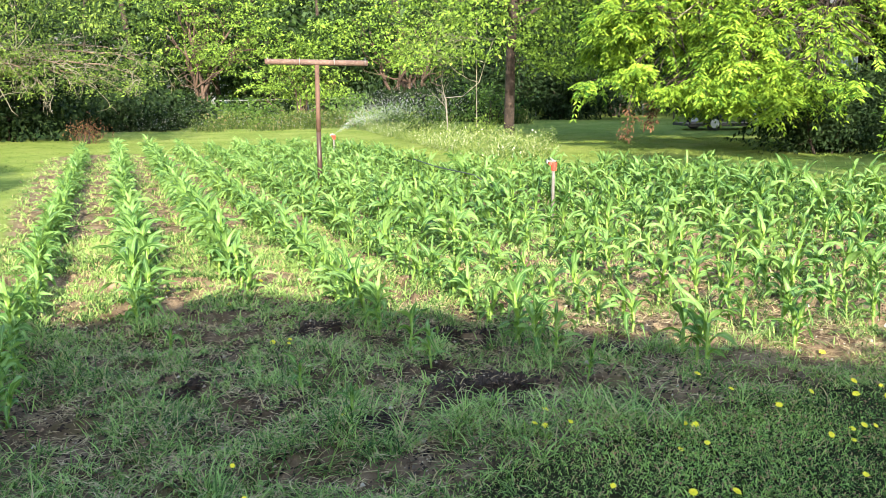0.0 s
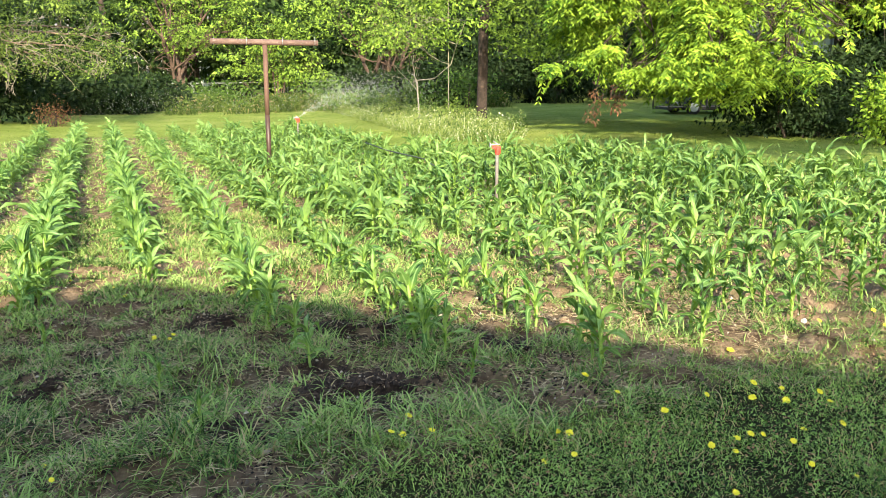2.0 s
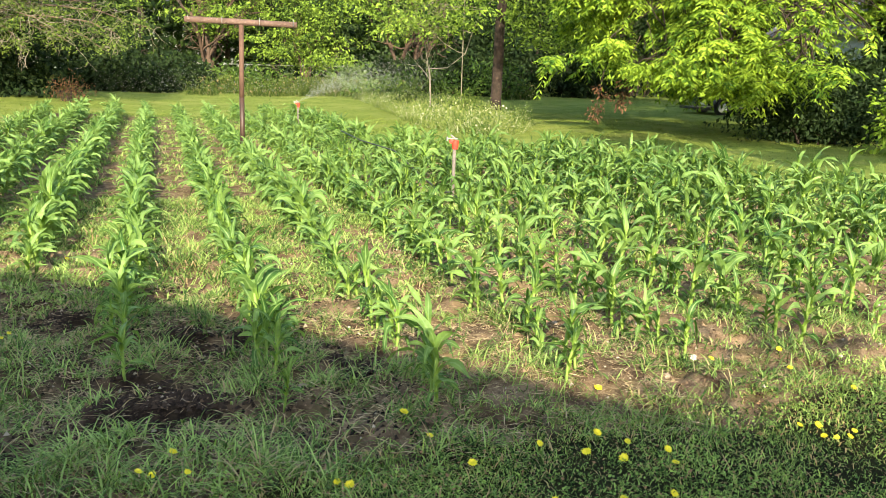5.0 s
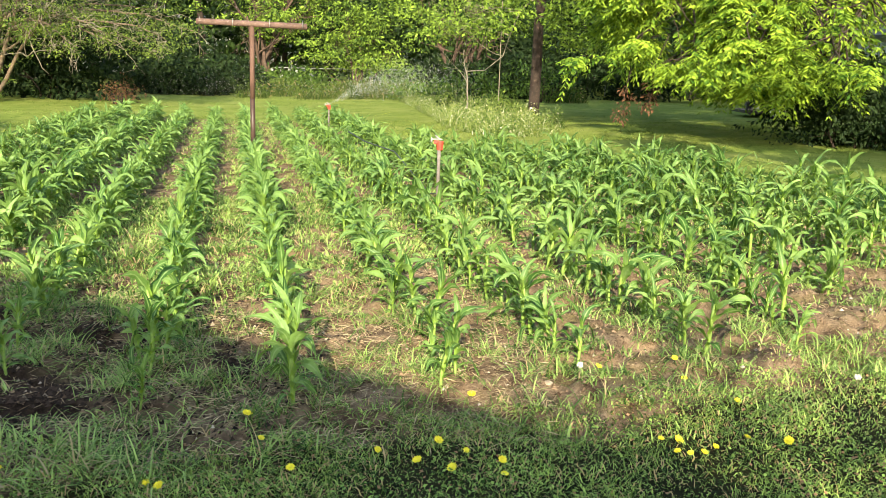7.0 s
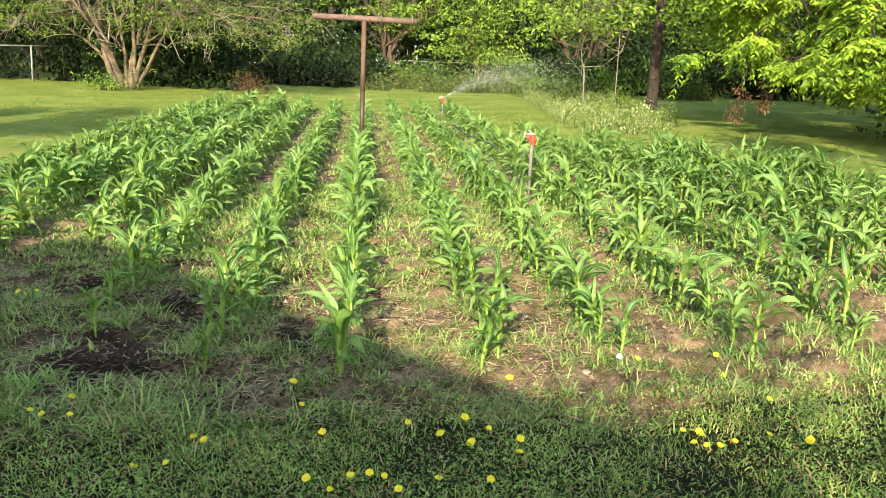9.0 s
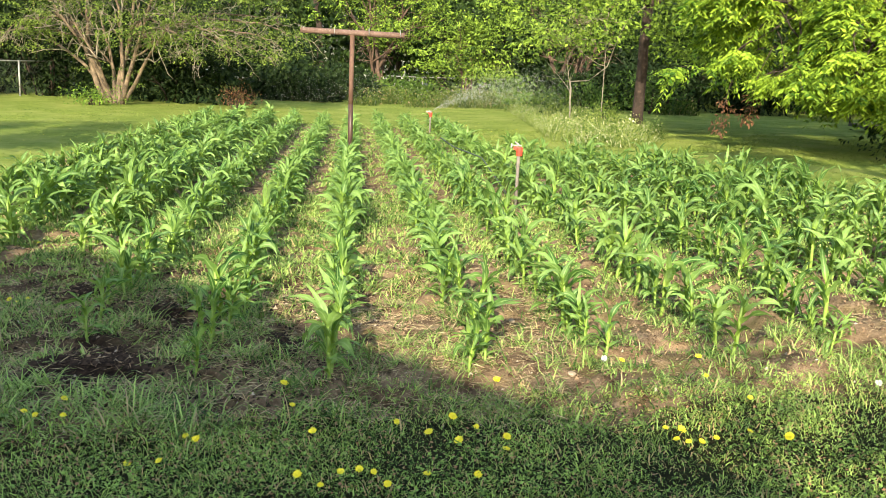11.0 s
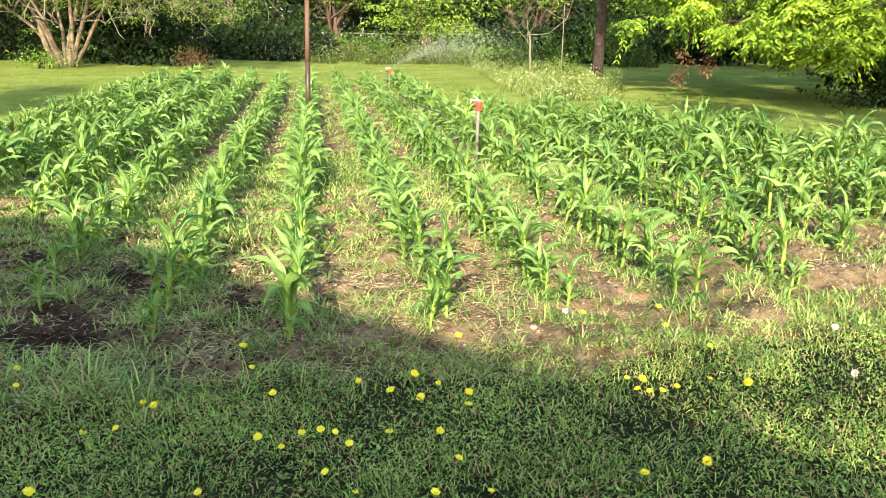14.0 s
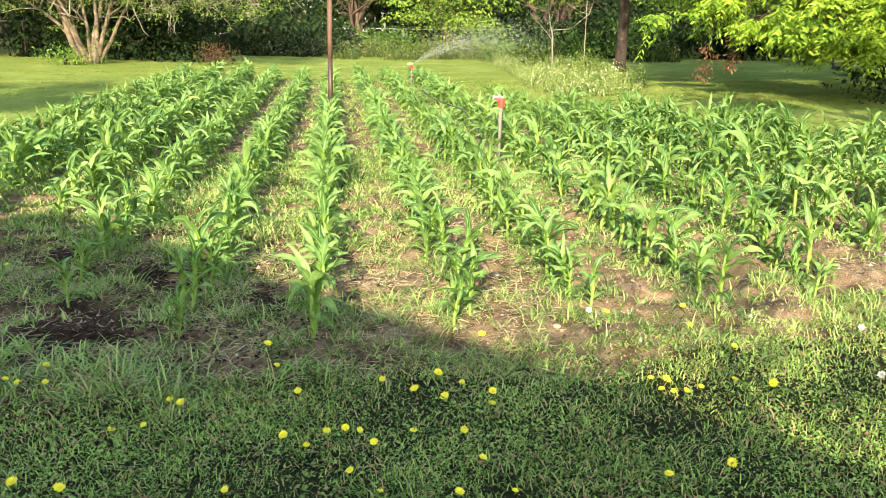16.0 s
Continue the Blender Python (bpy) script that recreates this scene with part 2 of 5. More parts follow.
M_TYRE = surface("tyre_rubber", (0.018, 0.018, 0.018), (0.03, 0.03, 0.03), 0.85, scale=30, bump=0.2)
M_RIM = surface("white_rim", (0.72, 0.72, 0.72), (0.62, 0.62, 0.62), 0.45, scale=20, bump=0.05)
M_DECK = surface("trailer_deck", (0.20, 0.15, 0.10), (0.28, 0.22, 0.15), 0.85, scale=6, bump=0.4)
M_GLASS = surface("dark_pane", (0.03, 0.035, 0.04), (0.05, 0.055, 0.06), 0.08, scale=2, bump=0.0)


def water_material():
    m, t, p, out = nodes_of("water_drops")
    p.inputs["Base Color"].default_value = (0.9, 0.93, 0.95, 1)
    p.inputs["Roughness"].default_value = 0.2
    clear = node(t, "ShaderNodeBsdfTransparent")
    mx = node(t, "ShaderNodeMixShader", Fac=0.55)
    t.links.new(clear.outputs[0], mx.inputs[1])
    t.links.new(p.outputs[0], mx.inputs[2])
    t.links.new(mx.outputs[0], out.inputs[0])
    return m


M_WATER = water_material()

# ---------------------------------------------------------------- mesh helpers
RNG = np.random.default_rng(7)


def tri_mesh(name, verts, tris, material, smooth=False):
    me = bpy.data.meshes.new(name)
    verts, tris = np.asarray(verts, np.float32), np.asarray(tris, np.int32)
    me.vertices.add(len(verts))
    me.vertices.foreach_set("co", verts.ravel())
    me.loops.add(tris.size)
    me.loops.foreach_set("vertex_index", tris.ravel())
    me.polygons.add(len(tris))
    me.polygons.foreach_set("loop_start", np.arange(0, tris.size, 3, dtype=np.int32))
    me.polygons.foreach_set("use_smooth", np.full(len(tris), smooth))
    me.materials.append(material)
    me.update(calc_edges=True)
    return me


class Heap:
    """Triangles gathered piece by piece."""

    def __init__(self):
        self.v, self.f, self.n = [], [], 0

    def add(self, verts, tris):
        verts = np.asarray(verts, float).reshape(-1, 3)
        self.v.append(verts)
        self.f.append(np.asarray(tris, int).reshape(-1, 3) + self.n)
        self.n += len(verts)

    def mesh(self, name, material, smooth=False):
        return tri_mesh(name, np.concatenate(self.v), np.concatenate(self.f), material, smooth)


def child(name, me, parent, label="", m=None):
    ob = new(name, me)
    ob.parent = parent
    if m is not None:
        ob.matrix_local = m
    if label:
        ob["label"] = label
    return ob


def part(name, bm, material, parent, label=""):
    me = bpy.data.meshes.new(name)
    bm.to_mesh(me)
    bm.free()
    me.materials.append(material)
    return child(name, me, parent, label)


def thing(name, x, y, z, label, category, group="", kind=""):
    ob = new(name)
    ob.matrix_world = pose(x, y, z)
    return tagged(ob, label, category, group, kind)


def box(bm, x0, y0, z0, x1, y1, z1, bevel=0.0):
    m = Matrix.LocRotScale(((x0 + x1) / 2, (y0 + y1) / 2, (z0 + z1) / 2), None, (x1 - x0, y1 - y0, z1 - z0))
    made = bmesh.ops.create_cube(bm, size=1, matrix=m)["verts"]
    if bevel:
        edges = {e for v in made for e in v.link_edges}
        bmesh.ops.bevel(bm, geom=list(edges), offset=bevel, segments=2, affect='EDGES')
    return bm


def tube(points, radii, sides=6, cap=True):
    """Vertices and triangles of a tube along points."""
    pts = np.asarray(points, float)
    rad = np.broadcast_to(np.asarray(radii, float), (len(pts),))
    way = np.gradient(pts, axis=0)
    way /= np.linalg.norm(way, axis=1, keepdims=True) + 1e-9
    ref = np.where(np.abs(way[:, 2:3]) > 0.9, [[1.0, 0, 0]], [[0, 0, 1.0]])
    u = np.cross(way, ref)
    u /= np.linalg.norm(u, axis=1, keepdims=True) + 1e-9
    for i in range(1, len(u)):
        w = u[i - 1] - way[i] * (u[i - 1] @ way[i])
        if np.linalg.norm(w) > 1e-4:
            u[i] = w / np.linalg.norm(w)
    v = np.cross(way, u)
    a = np.linspace(0, 2 * np.pi, sides, endpoint=False)
    ring = pts[:, None] + rad[:, None, None] * (np.cos(a)[None, :, None] * u[:, None] + np.sin(a)[None, :, None] * v[:, None])
    n, s = len(pts), sides
    i, j = np.meshgrid(np.arange(n - 1), np.arange(s), indexing="ij")
    k = (j + 1) % s
    p, q, r, t = i * s + j, i * s + k, (i + 1) * s + k, (i + 1) * s + j
    tris = np.concatenate([np.stack([p, q, r], -1).reshape(-1, 3), np.stack([p, r, t], -1).reshape(-1, 3)])
    verts = ring.reshape(-1, 3)
    if cap:
        b = len(verts)
        verts = np.concatenate([verts, pts[:1], pts[-1:]])
        low = [[b, (j + 1) % s, j] for j in range(s)]
        top = [[b + 1, (n - 1) * s + j, (n - 1) * s + (j + 1) % s] for j in range(s)]
        tris = np.concatenate([tris, low, top])
    return verts, tris


def rod(a, b, r, sides=8):
    return tube([a, b], [r, r], sides)


def leaves(at, way, size, rng, width=0.45, fold=0.12, face_up=0.5):
    """One folded four-cornered leaf at each place, along its way."""
    n = len(at)
    way = way / (np.linalg.norm(way, axis=1, keepdims=True) + 1e-9)
    up = rng.normal(size=(n, 3)) * (1 - face_up) + np.array([0, 0, 1.0]) * face_up
    side = np.cross(way, up)
    side /= np.linalg.norm(side, axis=1, keepdims=True) + 1e-9
    nor = np.cross(side, way)
    s = size[:, None]
    mid = at + way * s * 0.45
    verts = np.stack([at, mid + side * s * width * 0.5 + nor * s * fold, at + way * s, mid - side * s * width * 0.5 + nor * s * fold], 1).reshape(-1, 3)
    base = np.arange(n)[:, None] * 4
    tris = np.concatenate([base + [0, 1, 2], base + [0, 2, 3]])
    return verts, tris


def blades(x, y, z, tall, wide, rng, lean=0.5, bend=0.5, least=0.1):
    """Grass: a blade of two joints at each place."""
    n = len(x)
    a = rng.uniform(0, 2 * np.pi, n)
    d = np.stack([np.cos(a), np.sin(a), 0 * a], 1)
    side = np.stack([-np.sin(a), np.cos(a), 0 * a], 1)
    turn = rng.uniform(-1, 1, n)[:, None]
    side = side * np.cos(turn) + d * np.sin(turn)
    l1 = lean * rng.uniform(least, 1.0, n)[:, None]
    l2 = l1 + bend * rng.uniform(0.2, 1.3, n)[:, None]
    t, w = tall[:, None], wide[:, None]
    up = np.array([0, 0, 1.0])
    p0 = np.stack([x, y, z], 1)
    p1 = p0 + t * 0.55 * (np.cos(l1) * up + np.sin(l1) * d)
    p2 = p1 + t * 0.45 * (np.cos(l2) * up + np.sin(l2) * d)
    verts = np.stack([p0 - side * w * 0.4, p0 + side * w * 0.4, p1 - side * w * 0.5, p1 + side * w * 0.5, p2], 1).reshape(-1, 3)
    b = np.arange(n)[:, None] * 5
    tris = np.concatenate([b + [0, 1, 3], b + [0, 3, 2], b + [2, 3, 4]])
    return verts, tris


def arching(x, y, z, length, wide, rng, rise=(0.3, 0.9), sag=(1.0, 2.0)):
    """Crabgrass: a blade of four joints that springs up and arches over to the ground."""
    n = len(x)
    a = rng.uniform(0, 2 * np.pi, n)
    d = np.stack([np.cos(a), np.sin(a), 0 * a], 1)
    side = np.stack([-np.sin(a), np.cos(a), 0 * a], 1)
    ang, curl = rng.uniform(*rise, n), rng.uniform(*sag, n)
    p = np.stack([x, y, z], 1)
    rows_ = []
    for k, w in enumerate((0.7, 1.0, 0.8, 0.5)):
        rows_ += [p - side * (wide * w * 0.5)[:, None], p + side * (wide * w * 0.5)[:, None]]
        now = ang + curl * (k / 3.5) ** 1.2
        p = p + (d * np.sin(now)[:, None] + np.array([0, 0, 1.0]) * np.cos(now)[:, None]) * (length / 4)[:, None]
        p[:, 2] = np.maximum(p[:, 2], z + 0.008)
    verts = np.stack(rows_ + [p], 1).reshape(-1, 3)
    b = np.arange(n)[:, None] * 9
    tris = np.concatenate([b + [2 * k + i, 2 * k + j, 2 * k + m] for k in range(3) for i, j, m in ((0, 1, 3), (0, 3, 2))] + [b + [6, 7, 8]])
    return verts, tris


LATTICE = np.random.default_rng(3).random((64, 64))


def patchy(x, y, size, shift=0.0):
    """Smooth noise from 0 to 1 over the plan, with lumps of that size."""
    u, v = np.asarray(x) / size + 17.3 + shift, np.asarray(y) / size + 5.1 - shift
    i, j = np.floor(u).astype(int), np.floor(v).astype(int)
    a, b = u - i, v - j
    a, b = a * a * (3 - 2 * a), b * b * (3 - 2 * b)
    g = lambda p, q: LATTICE[p % 64, q % 64]
    return (g(i, j) * (1 - a) + g(i + 1, j) * a) * (1 - b) + (g(i, j + 1) * (1 - a) + g(i + 1, j + 1) * a) * b


def smooth(v, low, high):
    t = np.clip((np.asarray(v, float) - low) / (high - low), 0, 1)
    return t * t * (3 - 2 * t)


# ---------------------------------------------------------------- the plan of the garden
ROW_SLOPE = -0.19


def row_x(off, y):
    return off + ROW_SLOPE * (y - 4.0)


def near_edge(x):
    return np.interp(x, [-6, -3.5, -1.8, 0, 0.6, 1.2, 2.2, 3.6, 4.4], [1.2, 1.8, 2.95, 3.5, 3.42, 3.75, 4.0, 4.4, 5.0])


def far_edge(x):
    return np.interp(x, [-8.5, -1.9, -1.0, -0.6, -0.2, 0.25, 1.1, 2.45, 3.4, 4.2], [22.8, 22.3, 18.8, 15.4, 14.8, 14.2, 13.0, 11.6, 10.2, 8.3])


def in_field(x, y):
    f = smooth(y - near_edge(x), -0.25, 0.35) * smooth(far_edge(x) - y, -0.3, 0.3)
    return f * smooth(x - row_x(-4.7 - 0.25 * smooth(y, 9, 14), y), -0.2, 0.2) * smooth(4.5 - x, -0.2, 0.3)


BARE_SPOTS = [(-0.42, 4.68, 0.3), (-1.02, 5.5, 0.3), (0.38, 3.9, 0.22), (0.53, 3.66, 0.16), (0.28, 5.4, 0.3), (0.84, 4.68, 0.27), (-0.1, 5.9, 0.3), (2.06, 5.36, 0.35), (-0.68, 6.83, 0.3), (1.5, 4.25, 0.28), (2.2, 4.75, 0.45), (-0.6, 6.9, 0.4),
              (2.9, 5.6, 0.5), (-3.6, 6.6, 0.35), (-4.9, 7.6, 0.5), (-5.6, 12.0, 0.6), (-2.9, 7.3, 0.35), (-4.1, 4.0, 0.5)]
HUMUS_SPOTS = [(-1.73, 3.96, 0.46), (-1.75, 4.95, 0.2), (-2.65, 5.3, 0.18), (-0.95, 4.35, 0.17), (-3.3, 4.4, 0.2), (-2.4, 3.5, 0.18)]


def spots(x, y, some):
    out = np.zeros(np.shape(x))
    for a, b, r in some:
        d = np.hypot(np.asarray(x) - a, np.asarray(y) - b) + (patchy(x, y, 0.16) - 0.5) * 0.35
        out = np.maximum(out, 1 - smooth(d, r * 0.55, r * 1.1))
    return out


def shaded_soil(x, y):
    """The dark soil of the near left of the plot, with the house shade put into its colour."""
    return 0.7 * in_field(x, y) * smooth(-0.5 - np.asarray(x), -0.3, 0.9) * smooth(6.6 - np.asarray(y), -0.4, 1.0) * (0.5 + 0.5 * patchy(x, y, 0.3, 7.0))


def bareness(x, y):
    f = in_field(x, y)
    lumps = smooth(0.55 * patchy(x, y, 0.42) + 0.45 * patchy(x, y, 0.15, 9.0), 0.42, 0.68)
    return np.clip(f * np.maximum(0.45 * lumps * (1 - 0.6 * smooth(y, 6.0, 8.0)), spots(x, y, BARE_SPOTS)), 0, 1)


def ground_z(x, y):
    x, y = np.asarray(x, float), np.asarray(y, float)
    # the yard falls gently to the left
    rise = np.interp(x, [-30, -6, -3.5, 3.5, 6, 30], [-0.21, -0.21, -0.175, 0.175, 0.21, 0.21]) * (1 - np.where(x > 0, 0.8, 0.5) * smooth(y, 18, np.where(x > 0, 27, 40)))
    f = in_field(x, y)
    clods = f * (0.04 * (patchy(x, y, 0.35) - 0.5) + 0.03 * (patchy(x, y, 0.13, 4.0) - 0.5))
    # clods and footprints with steep rims
    rim = patchy(x, y, 0.21, 6.0) + 0.25 * patchy(x, y, 0.08, 1.0)
    clods = clods + f * smooth(8.5 - y, 0, 1.5) * (0.045 * smooth(rim, 0.62, 0.72) - 0.03 * smooth(rim, 0.42, 0.34))
    return rise + clods + 0.02 * (patchy(x, y, 1.3, 2.0) - 0.5) * smooth(30 - np.hypot(x, y), 0, 10)


def ground():
    near_x = np.arange(-6.5, 5.01, 0.04)
    near_y = np.arange(1.4, 9.01, 0.035)
    mid_y = np.arange(9.15, 18.1, 0.15)
    out = np.cumsum(np.geomspace(0.12, 60, 32))
    xs = np.concatenate([-6.5 - out[::-1], near_x, 5.0 + out])
    ys = np.concatenate([1.4 - out[::-1], near_y, mid_y, 18.1 + out])
    gx, gy = np.meshgrid(xs, ys)
    verts = np.stack([gx.ravel(), gy.ravel(), ground_z(gx, gy).ravel()], 1)
    w, h = len(xs), len(ys)
    i, j = np.meshgrid(np.arange(w - 1), np.arange(h - 1))
    p = (j * w + i).ravel()
    tris = np.concatenate([np.stack([p, p + 1, p + w + 1], 1), np.stack([p, p + w + 1, p + w], 1)])
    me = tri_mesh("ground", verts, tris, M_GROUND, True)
    # real humus spots joined with the painted shade of the near left
    humus_shade = np.maximum(spots(gx, gy, HUMUS_SPOTS), shaded_soil(gx, gy)).ravel()
    for key, values in (("bare", np.maximum.reduce([bareness(gx, gy).ravel(), humus_shade, 0.62 * in_field(gx, gy).ravel()])), ("humus_shade", humus_shade), ("open_lawn", smooth(gy, 5.0, 8.0).ravel())):
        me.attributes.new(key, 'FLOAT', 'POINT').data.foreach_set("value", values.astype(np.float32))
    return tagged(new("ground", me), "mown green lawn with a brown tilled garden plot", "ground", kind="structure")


ground()


def scatter(n, x0, x1, y0, y1, keep, rng):
    x, y = rng.uniform(x0, x1, n), rng.uniform(y0, y1, n)
    ok = rng.random(n) < keep(x, y)
    return x[ok], y[ok]


def stuff(name, heap_or_mesh, label, category):
    return tagged(new(name, heap_or_mesh), label, category, kind="stuff")


def lawn():
    rng = np.random.default_rng(11)
    h = Heap()
    # close turf
    keep = lambda x, y: np.clip(1 - in_field(x, y - 0.45 * patchy(x, y, 0.5, 3.0)), 0, 1) * (0.45 + 0.55 * smooth(patchy(x, y, 0.16), 0.2, 0.7))
    x, y = scatter(340000, -3.9, 4.0, 1.7, 5.0, keep, rng)
    n = len(x)
    h.add(*blades(x, y, ground_z(x, y) - 0.004, rng.uniform(0.015, 0.062, n) * (0.5 + 0.8 * patchy(x, y, 0.3, 2.0)), rng.uniform(0.0028, 0.006, n), rng, 1.35, 1.0, 0.25))
    stuff("lawn_grass", h.mesh("lawn_grass", M_GRASS), "short mown green lawn grass with brown thatch", "grass")
    # side and middle lawn
    h = Heap()
    keep = lambda x, y: (1 - in_field(x, y)) * smooth(patchy(x, y, 0.5), 0.15, 0.8)
    for cx0, cx1, cy0, cy1, m in ((-13, -4.6, 5, 24, 52000), (-2.5, 8.5, 5.0, 22, 90000), (-12, 14, 18, 38, 40000)):
        x, y = scatter(m, cx0, cx1, cy0, cy1, keep, rng)
        n = len(x)
        far = np.clip(y / 12, 0.5, 2.0)
        h.add(*blades(x, y, ground_z(x, y) - 0.005, rng.uniform(0.015, 0.042, n) * far ** 0.3, rng.uniform(0.004, 0.008, n) * far, rng, 1.2, 0.8))
    stuff("far_turf", h.mesh("far_turf", M_TURF), "smooth mown sunlit lawn round the garden plot", "grass")
    h = Heap()
    keep = lambda x, y: (1 - in_field(x, y)) * smooth(patchy(x, y, 0.35, 6.0), 0.15, 0.6)
    x, y = scatter(80000, -3.5, 3.8, 1.7, 4.8, keep, rng)
    n = len(x)
    at = np.stack([x, y, ground_z(x, y) + rng.uniform(0.008, 0.035, n)], 1)
    a = rng.uniform(0, 2 * np.pi, n)
    h.add(*leaves(at, np.stack([np.cos(a), np.sin(a), rng.uniform(-0.2, 0.5, n)], 1), rng.uniform(0.008, 0.019, n), rng, 0.72, 0.1, 0.6))
    stuff("clover_patch", h.mesh("clover_patch", M_CLOVER), "low dark green clover and creeping weeds in the lawn", "clover")


# rows: offset, first and last plant, vigour
ROWS = [(-4.20, 3.6, 22.4, 0.98), (-3.40, 5.8, 22.5, 1.14), (-2.66, 6.4, 22.5, 1.15), (-1.97, 5.0, 22.5, 1.03), (-1.25, 4.2, 22.5, 0.98),
        (-0.61, 3.76, 22.5, 1.04), (0.06, 3.98, 22.5, 1.0), (0.68, 4.22, 22.4, 0.98), (1.32, 4.25, 21.8, 0.95), (2.02, 4.6, 15.5, 0.92),
        (2.72, 5.4, 13.6, 0.96), (3.42, 5.7, 12.8, 0.97), (4.12, 6.0, 12.1, 0.98), (4.84, 6.4, 11.2, 0.95)]


def weeds():
    """Longer grass in the plot: thick along the rows, thin on the bare earth between."""
    rng = np.random.default_rng(12)
    h = Heap()

    def keep(x, y):
        off = x - ROW_SLOPE * (y - 4.0)
        near = np.min([np.abs(off - r[0]) for r in ROWS], axis=0)
        thick = (0.85 + 0.2 * smooth(-0.6 - x, 0, 0.8) * smooth(y, 4.6, 5.6)) + 0.5 * smooth(y, 5.5, 8.0) + 0.6 * np.exp(-(near / 0.18) ** 2)
        clump = smooth(patchy(x, y, 0.14, 3.0) + 0.12 * smooth(-0.9 - x, 0, 0.8) * smooth(5.2 - y, 0, 0.8), 0.30, 0.56)
        hum = spots(x, y, HUMUS_SPOTS)
        return in_field(x, y) * thick * (0.2 + 0.8 * clump) * (1 - 0.9 * bareness(x, y)) * (1 - 0.92 * hum)

    for y0, y1, m, s in ((1.6, 5.5, 235000, 1.15), (5.5, 10, 235000, 1.6), (10, 22.4, 90000, 2.6)):
        x, y = scatter(m // 8, -8.6, 4.4, y0, y1, keep, rng)
        each = rng.integers(4, 13, len(x))
        x, y = np.repeat(x, each), np.repeat(y, each)
        n = len(x)
        x, y = x + rng.normal(0, 0.016, n), y + rng.normal(0, 0.016, n)
        tall = rng.uniform(0.05, 0.22, n) * (0.45 + 0.9 * patchy(x, y, 0.3, 1.0)) * np.interp(y, [1.6, 5, 8], [0.95, 0.75, 0.65]) * (1 - 0.25 * smooth(x, -0.9, 0.4))
        if y1 < 6:
            h.add(*arching(x, y, ground_z(x, y) - 0.006, tall, rng.uniform(0.0035, 0.007, n) * s, rng, (0.35, 1.25), (0.7, 1.7)))
        else:
            h.add(*blades(x, y, ground_z(x, y) - 0.006, tall, rng.uniform(0.0035, 0.007, n) * s, rng, 1.3, 1.2, 0.3))
    stuff("weed_grass", h.mesh("weed_grass", M_WEED), "long green crabgrass tufts between the corn rows", "weeds")
    h = Heap()
    keep = lambda x, y: in_field(x, y) * smooth(patchy(x, y, 0.3, 8.0), 0.25, 0.75) * (1 - 0.85 * spots(x, y, HUMUS_SPOTS))
    x, y = scatter(64000, -7, 4.2, 1.6, 13, keep, rng)
    n = len(x)
    a = rng.uniform(0, 2 * np.pi, n)
    at = np.stack([x, y, ground_z(x, y) + 0.006], 1)
    h.add(*leaves(at, np.stack([np.cos(a), np.sin(a), rng.uniform(-0.05, 0.25, n)], 1), rng.uniform(0.02, 0.075, n), rng, 0.09, 0.02, 0.8))
    # thin pale dead stems lying over the near corner
    x, y = scatter(34000, -5.0, 0.5, 1.8, 6.0, lambda x, y: in_field(x, y) * (1 - 0.85 * spots(x, y, HUMUS_SPOTS)), rng)
    n = len(x)
    a = rng.uniform(0, 2 * np.pi, n)
    at = np.stack([x, y, ground_z(x, y) + rng.uniform(0.008, 0.03, n)], 1)
    h.add(*leaves(at, np.stack([np.cos(a), np.sin(a), rng.uniform(-0.15, 0.3, n)], 1), rng.uniform(0.03, 0.09, n), rng, 0.06, 0.02, 0.8))
    c = Heap()
    keep = lambda x, y: np.clip(in_field(x, y) * (0.4 + bareness(x, y)), 0, 1)
    x, y = scatter(80000, -5, 4.1, 2.0, 8.0, keep, rng)
    n = len(x)
    p = np.stack([x, y, ground_z(x, y) - 0.002], 1)
    s = (0.004 + 0.014 * rng.random(n) ** 4)[:, None, None]
    corners = np.array([(1, 0, 0), (-0.5, 0.87, 0), (-0.5, -0.87, 0), (0.1, 0, 0.9)]) * s * rng.uniform(0.6, 1.3, (n, 4, 3))
    base_ = np.arange(n)[:, None] * 4
    c.add((p[:, None] + corners).reshape(-1, 3), np.concatenate([base_ + [0, 1, 3], base_ + [1, 2, 3], base_ + [2, 0, 3]]))
    stuff("soil_crumbs", c.mesh("soil_crumbs", M_CRUMB), "loose crumbs of brown soil and grit", "soil")
    d = Heap()
    # black crumbs on the humus, also deepening the near-left painted shade
    x, y = scatter(90000, -4.6, -0.4, 2.4, 6.2, lambda x, y: np.clip(spots(x, y, HUMUS_SPOTS) + 0.55 * shaded_soil(x, y), 0, 1), rng)
    n = len(x)
    p = np.stack([x, y, ground_z(x, y) - 0.002], 1)
    s = (0.005 + 0.014 * rng.random(n) ** 2)[:, None, None]
    corners = np.array([(1, 0, 0), (-0.5, 0.87, 0), (-0.5, -0.87, 0), (0.1, 0, 0.9)]) * s * rng.uniform(0.6, 1.3, (n, 4, 3))
    base_ = np.arange(n)[:, None] * 4
    d.add((p[:, None] + corners).reshape(-1, 3), np.concatenate([base_ + [0, 1, 3], base_ + [1, 2, 3], base_ + [2, 0, 3]]))
    stuff("humus_crumbs", d.mesh("humus_crumbs", M_BLACKCRUMB), "black humusy crumbs, strewn also to darken the shaded near-left soil", "soil")
    stuff("straw_litter", h.mesh("straw_litter", M_STRAW), "dry straw and dead stems scattered on soil", "straw")


lawn()
weeds()

# ---------------------------------------------------------------- corn


